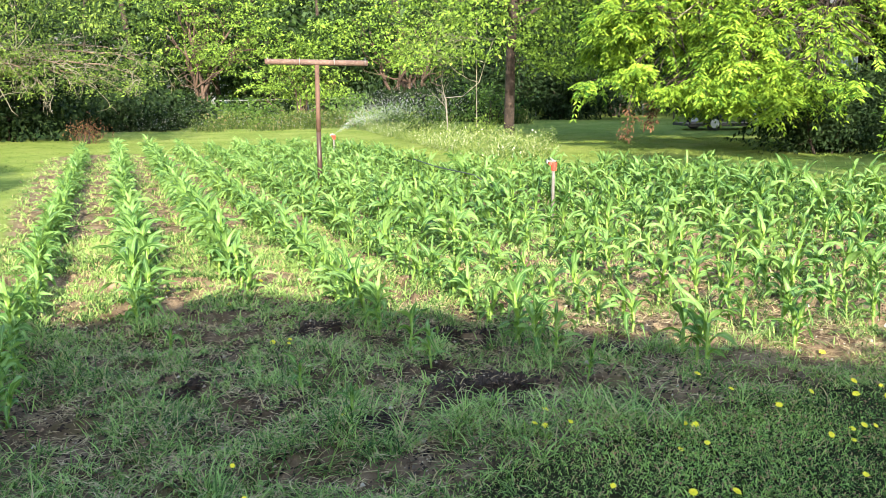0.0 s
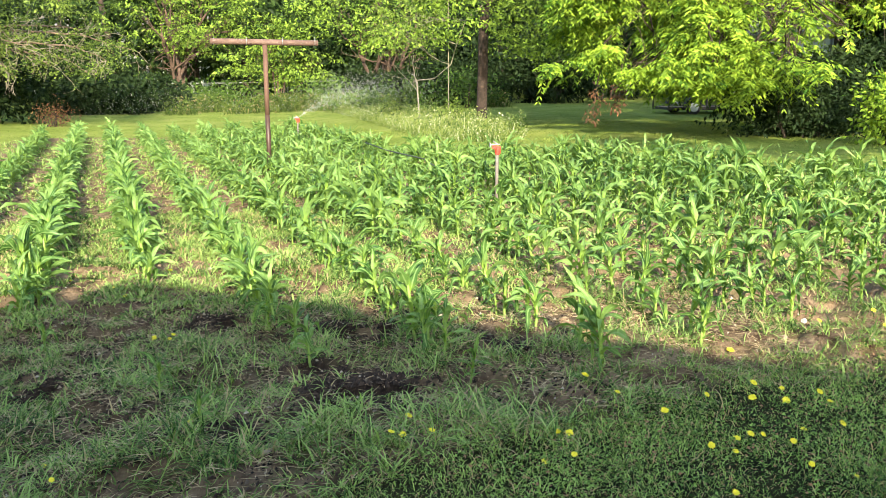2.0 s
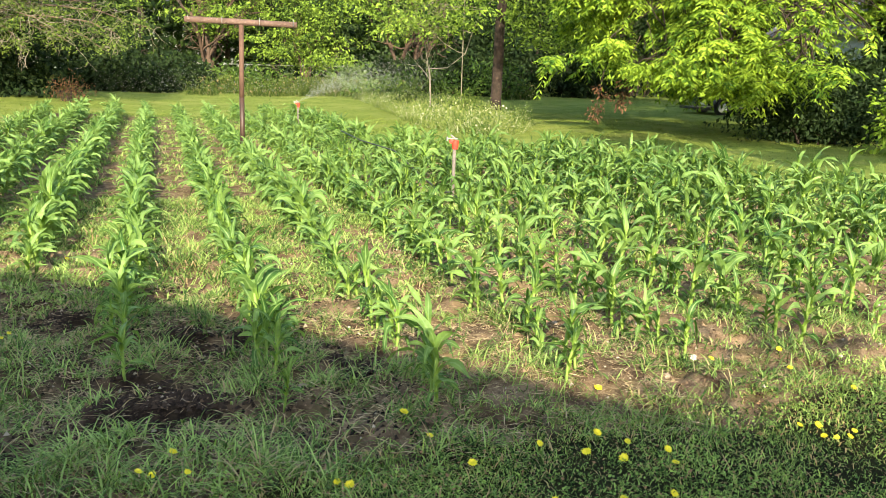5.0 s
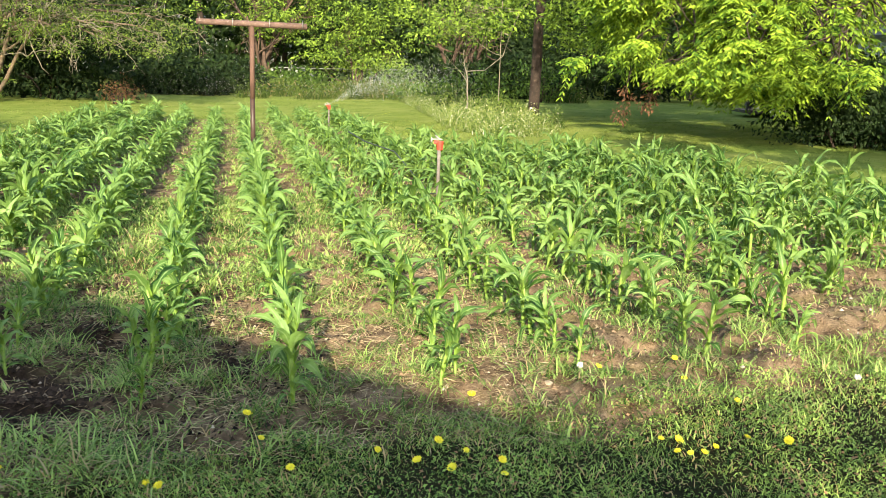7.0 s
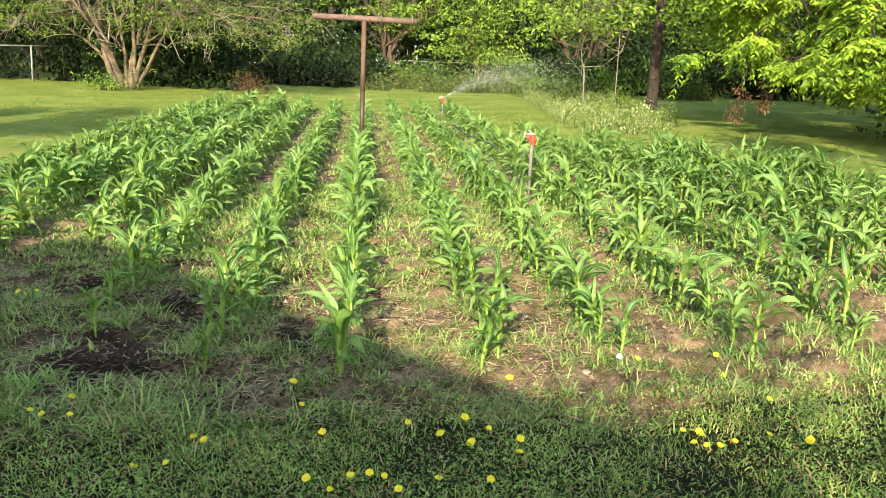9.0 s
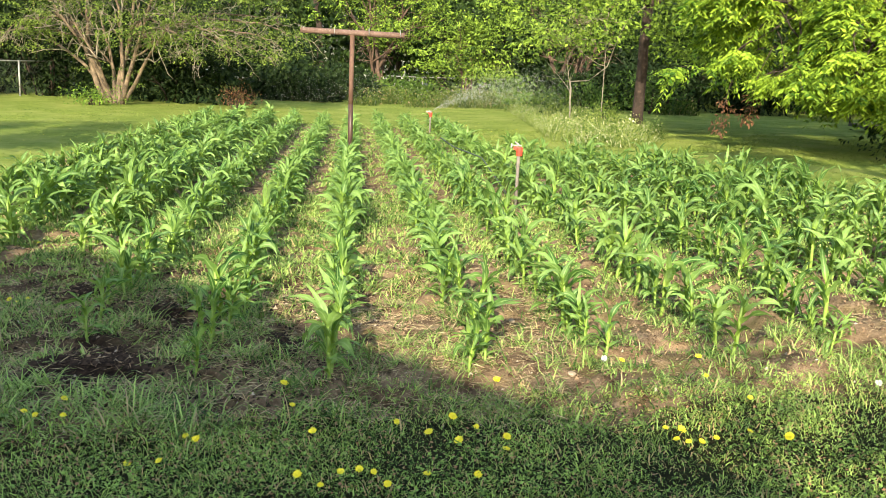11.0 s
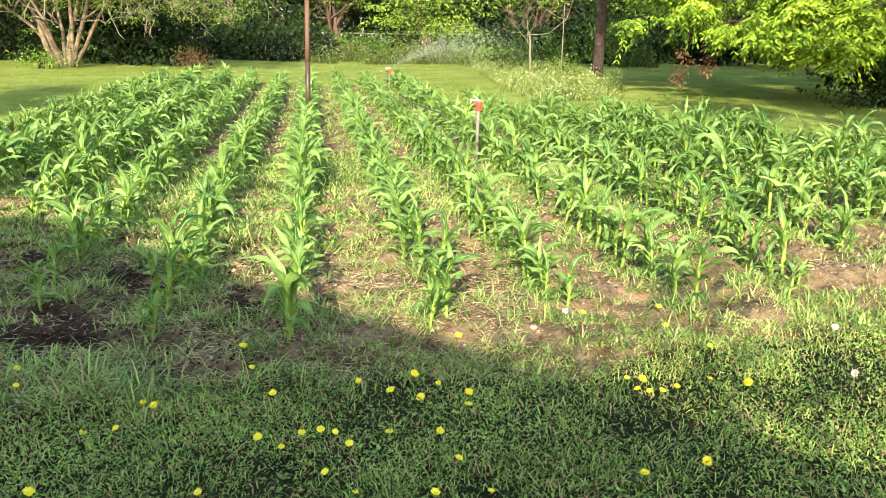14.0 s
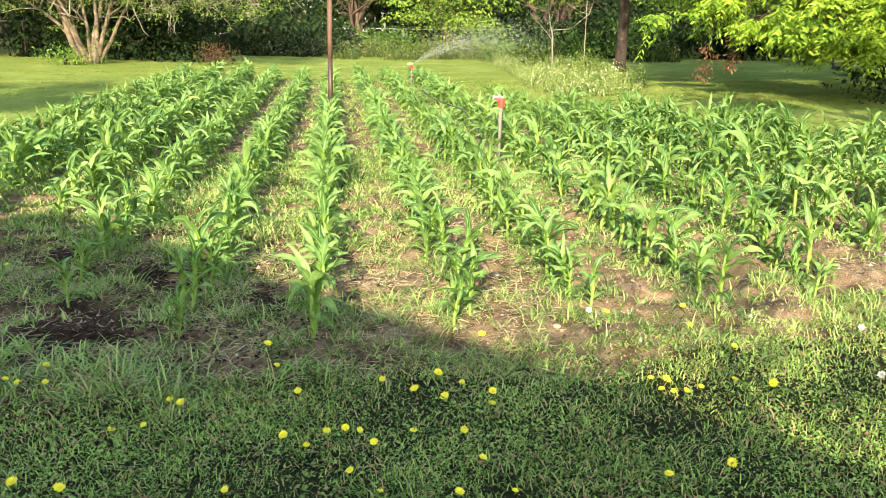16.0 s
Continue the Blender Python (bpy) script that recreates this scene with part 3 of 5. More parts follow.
def corn_leaf(rng, length, width, rise, joints=10, droop=2.2, late=1.8):
    """A long arching pointed leaf from the origin, over +x, folded along its rib and wavy at the edges."""
    s = np.linspace(0, 1, joints)
    kink = rng.uniform(0.3, 0.75)
    bent = s ** (late * rng.uniform(0.8, 1.25)) if rng.random() < 0.45 else 0.3 * s + 0.7 * smooth(s, kink - 0.22, kink + 0.22)
    ang = np.minimum(rise + droop * rng.uniform(0.8, 1.25) * bent, 2.8)
    step = length / (joints - 1)
    mid = (ang[:-1] + ang[1:]) / 2
    px = np.concatenate([[0], np.cumsum(np.sin(mid) * step)])
    pz = np.concatenate([[0], np.cumsum(np.cos(mid) * step)])
    py = 0.36 * length * rng.uniform(-1, 1) * s ** 2
    half = width * 0.5 * np.minimum(1, 0.62 + 1.6 * s) * (1 - s) ** 0.72 * (1 + 0.75 * s)
    half[-1] = 0.0006
    nx, nz = -np.cos(ang), np.sin(ang)
    wave = 0.30 * width * np.sin(s * rng.uniform(10, 17) + rng.uniform(0, 6)) * np.minimum(1, 3 * s) * (1 - s)
    fold = 0.95 - 0.75 * np.minimum(1, 2.2 * s)
    twist = rng.uniform(-2.2, 2.2) * s ** 1.4
    rib = np.stack([px, py, pz], 1)
    out = []
    for sgn in (-1, 1):
        off = half * np.cos(fold + sgn * twist)
        lift = half * np.sin(fold + sgn * twist) + sgn * wave
        out.append(rib + np.stack([nx * lift, sgn * off, nz * lift], 1))
    verts = np.stack([out[0], rib, out[1]], 1).reshape(-1, 3)
    tris = []
    for i in range(joints - 1):
        for j in range(2):
            p = i * 3 + j
            tris += [(p, p + 1, p + 4), (p, p + 4, p + 3)]
    return verts, tris


def corn_shape(rng, joints=10):
    """Stalk height and leaves (azimuth, height, vertices, triangles) of one plant."""
    stalk = rng.uniform(0.19, 0.26)
    plane = rng.uniform(0, 2 * np.pi)
    some = []
    count = rng.integers(10, 13)
    for k in range(count):
        f = k / (count - 1)
        z = 0.02 + (stalk - 0.015) * f ** 0.9
        length = rng.uniform(0.75, 1.2) * np.interp(f, [0, 0.35, 0.7, 1], [0.13, 0.21, 0.235, 0.19])
        rise = np.interp(f, [0, 0.4, 0.75, 1], [0.72, 0.50, 0.32, 0.12]) + rng.uniform(-0.2, 0.28)
        droop = np.interp(f, [0, 0.4, 0.75, 1], [1.6, 2.1, 1.9, 0.8]) * rng.uniform(0.5, 1.5)
        width = rng.uniform(0.85, 1.15) * np.interp(f, [0, 0.35, 0.75, 1], [0.022, 0.037, 0.043, 0.032])
        some.append((plane + math.pi * (k % 2) + rng.normal(0, 0.8), z, *corn_leaf(rng, length, width, max(0.03, rise), joints, droop, 1.3 if f < 0.5 else 2.0)))
    return stalk, some


def leaf_marks(me, count, joints):
    """The rib line and the way from leaf foot to tip, for the leaf material."""
    me.attributes.new("rib", 'FLOAT', 'POINT').data.foreach_set("value", np.tile([0, 1, 0], count * joints).astype(np.float32))
    me.attributes.new("along", 'FLOAT', 'POINT').data.foreach_set("value", np.tile(np.repeat(np.linspace(0, 1, joints), 3), count).astype(np.float32))


def corn():
    rng = np.random.default_rng(21)
    plants = []
    for off, y0, y1, vig in ROWS:
        y = y0
        while y < y1:
            x = row_x(off, y) + rng.normal(0, 0.035)
            if y < far_edge(x) + 0.2 and x < 4.35 and rng.random() > 0.05:
                weak = 0.85 if y < y0 + 0.4 else 1.0
                if off < -4:
                    weak = float(np.interp(y, [2.7, 6, 9], [0.55, 0.8, 1.0]))
                if off < 1.2:
                    weak *= float(np.interp(y, [8, 11, 17], [1.0, 0.88, 0.84]))
                plants.append((x, y, vig * weak * rng.uniform(0.78, 1.18)))
            y += rng.uniform(0.07, 0.115) if off > 1.9 or off < -3 or y > 9 else rng.uniform(0.10, 0.18)
    plants += [(-2.46, 3.55, 0.45), (-2.7, 4.1, 0.5), (-1.97, 4.3, 0.85), (-2.05, 4.6, 0.75), (-3.5, 5.2, 0.5), (1.8, 4.45, 0.6), (-1.22, 3.83, 0.5), (-1.35, 4.3, 0.9)]
    plants.sort(key=lambda p: p[1])
    near, rest = plants[:300], plants[300:]
    patterns = []
    for n in range(20):
        stalk, some = corn_shape(rng)
        base = thing("corn_plant", 0, 0, 0, "young green corn plant with arching strap leaves", "corn", "corn rows")
        tall = np.linspace(-0.03, stalk * 1.05, 6)
        sway = 0.010 * np.sin(tall * 18 + n)
        child("stalk", tri_mesh("stalk", *tube(np.stack([sway, 0 * tall, tall], 1), [0.008, 0.009, 0.0095, 0.009, 0.008, 0.004], 8), M_STALK, True), base, "pale green stalk")
        for az, z, v, f in some:
            me = tri_mesh("leaf", v, f, M_CORN, True)
            leaf_marks(me, 1, 10)
            child("leaf", me, base, m=pose(0, 0, z, 0, 0, math.degrees(az)))
        patterns.append(base)
    for n, (x, y, s) in enumerate(near):
        m = pose(x, y, float(ground_z(x, y)) - 0.005, rng.uniform(-10, 10), rng.uniform(-10, 10), rng.uniform(0, 360)) @ Matrix.Scale(s * CORN_SIZE, 4)
        if n < len(patterns):
            patterns[n].matrix_basis = m
        else:
            copy_thing(patterns[n % len(patterns)], m)
    h, stems = Heap(), Heap()
    shapes = [corn_shape(rng, 7) for _ in range(14)]
    count = 0
    for x, y, s in rest:
        stalk, some = shapes[rng.integers(14)]
        turn, s = rng.uniform(0, 2 * np.pi), s * CORN_SIZE
        z0 = float(ground_z(x, y))
        stems.add(*(lambda v, f: (v * s + [x, y, z0], f))(*tube([(0, 0, -0.02), (0, 0, stalk * 0.6), (0, 0, stalk)], [0.009, 0.009, 0.004], 5)))
        for az, z, v, f in some:
            c, d = math.cos(az + turn), math.sin(az + turn)
            h.add(np.stack([v[:, 0] * c - v[:, 1] * d, v[:, 0] * d + v[:, 1] * c, v[:, 2] + z], 1) * s + [x, y, z0], f)
            count += 1
    me = h.mesh("corn_stand", M_CORN_FAR, True)
    leaf_marks(me, count, 7)
    stand = stuff("corn_stand", me, "rows of young green corn at the far end of the plot", "corn")
    tagged(child("stalks", stems.mesh("stalks", M_STALK, True), stand, "pale green stalks"), kind="stuff")


CORN_SIZE = 1.2
corn()

# ---------------------------------------------------------------- trees


def limb(rng, p, d, length, r0, r1, joints=7, wander=0.12, pull=0.0):
    pts, d = [np.array(p, float)], np.array(d, float) / np.linalg.norm(d)
    for _ in range(joints - 1):
        d = d + rng.normal(0, wander, 3) + [0, 0, pull]
        d /= np.linalg.norm(d)
        pts.append(pts[-1] + d * length / (joints - 1))
    return np.array(pts), np.linspace(r0, r1, joints)


def grow(rng, p, d, length, r, depth, out, fork=(3, 5), wide=0.7, wander=0.12, pull=0.02, shrink=0.62):
    pts, rad = limb(rng, p, d, length, r, r * 0.45, wander=wander, pull=pull)
    out.append((pts, rad, depth))
    if depth == 0:
        return
    for _ in range(rng.integers(*fork)):
        k = rng.integers(2, len(pts))
        way = pts[k] - pts[k - 1]
        way = way / np.linalg.norm(way) + rng.normal(0, wide, 3)
        grow(rng, pts[k], way, length * shrink * rng.uniform(0.75, 1.2), rad[k] * 0.75, depth - 1, out, fork, wide, wander, pull, shrink)


def wood(limbs, sides=6):
    h = Heap()
    for pts, rad, _ in limbs:
        h.add(*tube(pts, rad, sides if rad[0] > 0.02 else 4))
    return h


def leafy(h, rng, at, size, clump, per, width=0.5, droop=0.3, up=0.5):
    """Clumps of leaves round the places given."""
    n = len(at) * per
    c = np.repeat(at, per, axis=0)
    off = rng.normal(size=(n, 3))
    off /= np.linalg.norm(off, axis=1, keepdims=True)
    p = c + off * clump * rng.random((n, 1)) ** 0.5 * [1, 1, 0.7]
    way = off * 0.8 + rng.normal(0, 0.5, (n, 3)) + [0, 0, -droop]
    h.add(*leaves(p, way, size * rng.uniform(0.6, 1.25, n), rng, width, 0.1, up))


def pads(h, rng, at, size, radius, per, width=0.5, flat=0.3, droop=0.35):
    """Flat sprays of leaves round the places given, hanging at their rims."""
    n = len(at) * per
    c = np.repeat(at, per, axis=0)
    wide = np.repeat(radius * rng.uniform(0.6, 1.3, len(at)), per)
    tip = np.repeat(rng.normal(0, 0.25, (len(at), 2)), per, axis=0)
    a, r = rng.uniform(0, 2 * np.pi, n), rng.random(n) ** 0.6
    ex, ey = np.cos(a) * r, np.sin(a) * r
    z = rng.normal(0, 0.3, n) * flat - 0.35 * r * r + tip[:, 0] * ex + tip[:, 1] * ey
    p = c + np.stack([ex, ey, z], 1) * wide[:, None]
    way = np.stack([ex, ey, -droop * (0.4 + r)], 1) + rng.normal(0, 0.4, (n, 3))
    h.add(*leaves(p, way, size * rng.uniform(0.6, 1.25, n), rng, width, 0.1, 0.45))


def shell(rng, n, centre, radii, hollow=0.55, low=-1.0):
    """Places in the outer part of a lumpy ellipsoid."""
    d = rng.normal(size=(n * 2, 3))
    d /= np.linalg.norm(d, axis=1, keepdims=True)
    d = d[d[:, 2] > low][:n]
    lump = 0.72 + 0.55 * patchy(d[:, 0] * 3 + centre[0], d[:, 1] * 3 + d[:, 2] * 2.3 + centre[1], 0.7)
    r = rng.uniform(hollow, 1.0, len(d)) * lump
    return np.array(centre) + d * r[:, None] * radii


def rad_of(l):
    return l[1][0]


def umbrella(rng, n, radii, low, deep, thin=0.46):
    """Places in a wide crown with an uneven underside."""
    a, r = rng.uniform(0, 2 * np.pi, n), rng.random(n) ** 0.5
    x, y = np.cos(a) * r * radii[0], np.sin(a) * r * radii[1]
    under = low + 0.9 * (patchy(x + 40, y, 1.1) - 0.45)
    z = under + deep * rng.random(n) ** 1.3 * (1.05 - 0.6 * r * r)
    gap = patchy(x, y + z * 1.3, 0.9, 5.0) > thin
    return np.stack([x, y, z], 1)[gap]


def finish_tree(base, limbs, bark, crown, leaf, twig=None, sides=8):
    stems = [l for l in limbs if l[2] >= 90]
    small = [l for l in limbs if l[2] < 90]
    for pts, rad, _ in stems:
        child("trunk" if len(stems) == 1 else "stem", tri_mesh("stem", *tube(pts, rad, sides + 2), bark, True), base)
    for pts, rad, _ in [l for l in small if rad_of(l) > 0.03]:
        child("limb", tri_mesh("limb", *tube(pts, rad, sides), bark, True), base)
    thin = [l for l in small if rad_of(l) <= 0.03]
    if thin:
        tagged(child("twig_tangle", wood(thin, 5).mesh("twig_tangle", twig or bark, True), base), kind="stuff")
    if crown is not None and crown.v:
        child("crown", crown.mesh("crown", leaf), base)


def crape_myrtle(x, y, seed, stems, tall, lean, r, crown_low, crown_r, crown_deep, clumps, leaf_size, label, leaf=None, per=16, bark=None, reach=(), thin=0.46):
    rng = np.random.default_rng(seed)
    z = float(ground_z(x, y)) - 0.05
    base = thing("crape_myrtle", x, y, z, label, "tree", "garden trees")
    limbs, tips = [], []
    for k in range(stems):
        a = 2 * math.pi * k / stems + rng.uniform(-0.4, 0.4)
        d = (math.cos(a) * lean * rng.uniform(0.5, 1.2), math.sin(a) * lean * rng.uniform(0.5, 1.2), 1)
        p0 = (math.cos(a) * r * 1.6, math.sin(a) * r * 1.6, 0)
        pts, rad = limb(rng, p0, d, tall * rng.uniform(0.85, 1.15), r * rng.uniform(0.75, 1.15), r * 0.42, 12, 0.13, 0.015)
        limbs.append((pts, rad, 99))
        for _ in range(5):
            q = rng.integers(5, 12)
            w = pts[q] - pts[q - 1]
            grow(rng, pts[q], w / np.linalg.norm(w) + rng.normal(0, 0.5, 3), tall * 0.38, rad[q] * 0.7, 2, limbs, (2, 4), 0.6, 0.2)
        for _ in range(6):
            q = rng.integers(2, 9)
            grow(rng, pts[q], rng.normal(0, 0.8, 3) + [0, 0, 0.5], tall * 0.16, rad[q] * 0.3, 1, limbs, (2, 4), 0.7, 0.2)
    for rx, ry, rz, ln, rr in reach:
        grow(rng, (0.3 * rx, 0.3 * ry, tall * 0.45), (rx, ry, rz), ln, rr, 3, limbs, (3, 6), 0.42, 0.15, 0.045, 0.6)
    limbs = [l for l in limbs if l[2] >= 90 or l[0][:, 2].min() > 0.95]
    crown = Heap()
    at = umbrella(rng, clumps, crown_r, crown_low, crown_deep, thin)
    ends = np.array([l[0][-1] for l in limbs if l[2] == 0])
    ends = ends[(rng.random(len(ends)) < 0.6) & (ends[:, 2] > crown_low - 0.5)]
    pads(crown, rng, np.concatenate([at, ends]), leaf_size, 0.5, per)
    finish_tree(base, limbs, bark or M_BARK_TAN, crown, leaf or M_MYRTLE)
    return base


def wide_myrtle():
    """The old crape myrtle: two clumps of stems, long drooping boughs towards the plot."""
    rng = np.random.default_rng(31)
    x, y = -12.35, 27.0
    base = thing("crape_myrtle", x, y, float(ground_z(x, y)) - 0.05, "wide old crape myrtle with clumped tan stems and drooping boughs", "tree", "garden trees")
    limbs = []
    for cx, cy, count, low, high in ((-0.17, 0.1, 6, -0.85, 0.10), (0.27, -0.05, 4, -0.10, 0.66)):
        for k in range(count):
            lean = low + (high - low) * (k + 0.5) / count + rng.uniform(-0.08, 0.08)
            foot = (cx + 0.05 * (k - count / 2) + rng.uniform(-0.03, 0.03), cy + rng.uniform(-0.18, 0.18), 0)
            r = rng.uniform(0.055, 0.10)
            pts, rad = limb(rng, foot, (lean * 0.5, rng.uniform(-0.2, 0.2), 1), rng.uniform(2.6, 3.8), r, r * 0.4, 12, 0.10, 0.0)
            bow = np.linspace(0, 1, 12)[:, None] ** 1.6 * np.array([lean * 1.3, rng.uniform(-0.5, 0.3), 0])
            pts = pts + bow
            limbs.append((pts, rad, 99))
            for _ in range(6):
                q = rng.integers(5, 12)
                w = pts[q] - pts[q - 1]
                grow(rng, pts[q], w / np.linalg.norm(w) + rng.normal(0, 0.55, 3), rng.uniform(0.8, 1.5), rad[q] * 0.6, 2, limbs, (2, 4), 0.6, 0.22)
    tips = ((4.2, -1.2, 1.75), (5.0, -0.6, 1.55), (5.6, -1.4, 1.9), (3.4, -1.8, 1.5), (4.7, 0.6, 2.1), (6.2, -0.8, 2.2), (2.6, -1.6, 2.0), (-3.2, -1.0, 1.7), (-2.5, -1.6, 1.9), (5.2, 0.2, 2.6), (3.9, -2.2, 2.3))
    for tx, ty, tz in tips:
        s = np.linspace(0, 1, 14)[:, None]
        foot = np.array([0.25 * np.sign(tx) + 0.12 * tx, 0.1 * ty, rng.uniform(1.5, 2.3)])
        arc = foot * (1 - s) + np.array([tx, ty, tz]) * s + np.array([0, 0, 0.55]) * np.sin(s * math.pi)
        arc = arc + np.cumsum(rng.normal(0, 0.05, (14, 3)), axis=0) * np.sin(s * math.pi) ** 0.5
        limbs.append((arc, np.linspace(0.045, 0.012, 14), 5))
        for q in range(4, 14):
            for _ in range(2):
                w = arc[q] - arc[q - 1]
                grow(rng, arc[q], w / np.linalg.norm(w) + rng.normal(0, 0.6, 3), rng.uniform(0.35, 0.8), 0.011, 1, limbs, (2, 4), 0.7, 0.3, -0.04)
    crown = Heap()
    at = umbrella(rng, 640, (5.8, 3.6), 2.15, 3.0, 0.53)
    ends = np.array([l[0][-1] for l in limbs if l[2] == 0])
    ends = ends[(rng.random(len(ends)) < 0.5) & (ends[:, 2] > 1.5)]
    pads(crown, rng, np.concatenate([at, ends]), 0.085, 0.34, 34)
    top = umbrella(rng, 620, (6.0, 2.4), 3.5, 1.8, 0.34) + [0, -2.2, 0]
    leafy(crown, rng, top, 0.12, 0.36, 18)
    # shoots on the stems and round the foot
    some = np.array([l[0][rng.integers(1, 7)] for l in limbs if l[2] >= 90 for _ in range(3)]) + rng.normal(0, 0.12, (30, 3))
    pads(crown, rng, some, 0.08, 0.24, 26)
    limbs = [l for l in limbs if l[2] >= 90 or l[0][:, 2].min() > 0.9]
    finish_tree(base, limbs, M_BARK_TAN, crown, M_MYRTLE, M_TWIG)


def trees():
    wide_myrtle()
    crape_myrtle(-6.45, 41.44, 32, 5, 4.2, 0.12, 0.10, 2.7, (3.4, 2.6), 6.0, 430, 0.15, "crape myrtle with tan peeling stems and green crown", bark=M_BARK_RED, leaf=M_FARLEAF, per=36, thin=0.56)
    crape_myrtle(-2.28, 37.92, 33, 6, 2.4, 0.28, 0.045, 1.3, (2.6, 2.0), 6.0, 330, 0.15, "bushy young tree with pale thin stems and bright leaves", bark=M_BARK_RED, leaf=M_FARLEAF, per=36, thin=0.52)
    crape_myrtle(1.72, 37.33, 34, 5, 3.6, 0.2, 0.09, 2.9, (3.2, 2.4), 6.0, 380, 0.15, "crape myrtle with reddish tan stems and leafy crown", bark=M_BARK_RED, leaf=M_FARLEAF, per=36, thin=0.56)
    # straight dark trunk with a spreading crown
    rng = np.random.default_rng(41)
    base = thing("shade_tree", 3.03, 23.2, 0.04, "shade tree with a dark rough trunk and green crown", "tree", "garden trees")
    limbs = []
    pts, rad = limb(rng, (0, 0, 0), (0.03, 0, 1), 6.5, 0.145, 0.085, 14, 0.03)
    limbs.append((pts, rad, 99))
    for k in range(9):
        q = 6 + k % 7
        a = k * 2.4
        grow(rng, pts[q], (math.cos(a), math.sin(a), 0.35), 2.4, rad[q] * 0.45, 2, limbs, (3, 5), 0.6)
    crown = Heap()
    pads(crown, rng, np.concatenate([umbrella(rng, 760, (3.6, 3.2), 1.95, 4.2, 0.46), np.array([l[0][-1] for l in limbs if l[2] == 0])]), 0.12, 0.36, 30)
    low_sprays = np.stack([rng.uniform(-1.6, 1.6, 46), rng.uniform(-2.4, -0.5, 46), rng.uniform(2.0, 3.6, 46)], 1)
    pads(crown, rng, low_sprays, 0.12, 0.30, 26)
    finish_tree(base, limbs, M_BARK_DARK, crown, M_FARLEAF)
    # trees out of view, added only for the shade they cast on the lawn
    for x, y, tall, low, rad, deep, n, seed, lab in ((4.9, 5.9, 3.3, 3.35, (2.6, 1.1), 0.7, 1000, 43, "unseen flat-crowned tree, added to shade the right lawn"),
                                                     (1.60, -3.2, 1.9, 2.45, (0.95, 0.6), 1.0, 62, 44, "unseen thin-crowned tree, added to dapple the near right lawn"),
                                                     (-9.8, 9.0, 2.8, 2.6, (2.0, 1.5), 2.0, 900, 45, "unseen young tree that casts the shade band on the left lawn")):
        rg = np.random.default_rng(seed)
        base = thing("garden_tree", x, y, float(ground_z(x, y)) - 0.05, lab, "tree", "garden trees")
        lm = []
        p, r = limb(rg, (0, 0, 0), (0, 0, 1), tall, 0.05 * tall, 0.03 * tall, 8, 0.03)
        lm.append((p, r, 99))
        for k in range(8):
            a = k * 2.4
            grow(rg, p[4 + k % 4], (math.cos(a), math.sin(a), 0.6), rad[0] * 0.7, 0.012 * tall, 2, lm, (2, 4), 0.6)
        cr = Heap()
        leafy(cr, rg, umbrella(rg, n, rad, low, deep, 0.46 if tall > 2.1 else 0.2), 0.13 if tall > 2.1 else 0.10, 0.4 if tall > 2.1 else 0.22, 20)
        finish_tree(base, lm, M_BARK_DARK, cr, M_PECAN)
    # sapling with one long bare bough
    base = thing("sapling", 1.33, 23.0, 0.03, "slender sapling with a pale arching bare bough", "tree", "garden trees")
    limbs = []
    pts, rad = limb(rng, (0, 0, 0), (0.02, 0, 1), 1.15, 0.02, 0.016, 8, 0.03)
    limbs.append((pts, rad, 99))
    bough = pts[-1] + np.array([(0, 0, 0), (0.45, 0, 0.04), (0.88, -0.05, 0.40), (1.02, -0.1, 0.9), (1.25, -0.1, 1.5), (1.7, -0.2, 1.9)])
    limbs.append((bough, np.linspace(0.012, 0.016, 6), 5))
    for q, rise in ((2, 0.25), (3, 0.05), (3, 0.35), (4, -0.1), (4, 0.15), (4, -0.3)):
        grow(rng, bough[q], (-1, 0.2, rise), 1.3, 0.009, 2, limbs, (3, 6), 0.38, 0.16, 0.0)
    for q in (4, 5, 6, 7):
        grow(rng, pts[q], rng.normal(0, 0.6, 3) + [0, 0, 0.6], 0.8, 0.012, 1, limbs, (2, 4), 0.6)
    crown = Heap()
    ends = np.array([l[0][-1] for l in limbs if l[2] == 0])
    leafy(crown, rng, ends[rng.random(len(ends)) < 0.6], 0.10, 0.22, 9)
    finish_tree(base, limbs, M_TWIG, crown, M_MYRTLE)
    base = thing("thin_pole_sapling", 2.1, 23.0, 0.06, "thin straight pale sapling stem without leaves", "tree")
    pts, rad = limb(rng, (0, 0, 0), (0.0, 0, 1), 3.2, 0.014, 0.010, 8, 0.004)
    child("trunk", tri_mesh("trunk", *tube(pts, rad, 6), M_TWIG, True), base)


def compound(h, rng, at, way, size):
    """Drooping feather leaves: pairs of narrow leaflets along a bent stalk."""
    pairs = 6
    n = len(at)
    way = way / np.linalg.norm(way, axis=1, keepdims=True)
    side = np.cross(way, [0, 0, 1.0])
    side /= np.linalg.norm(side, axis=1, keepdims=True) + 1e-9
    for k in range(pairs):
        f = (k + 0.8) / pairs
        p = at + (way * f + np.array([0, 0, -0.45]) * f * f) * size[:, None]
        for s in (-1, 1):
            d = side * s * 0.75 + way * 0.5 + np.array([0, 0, -0.5]) + rng.normal(0, 0.16, (n, 3))
            h.add(*leaves(p, d, rng.uniform(0.085, 0.15, n) * (1.15 - 0.5 * abs(f - 0.5)), rng, 0.32, 0.05, 0.6))


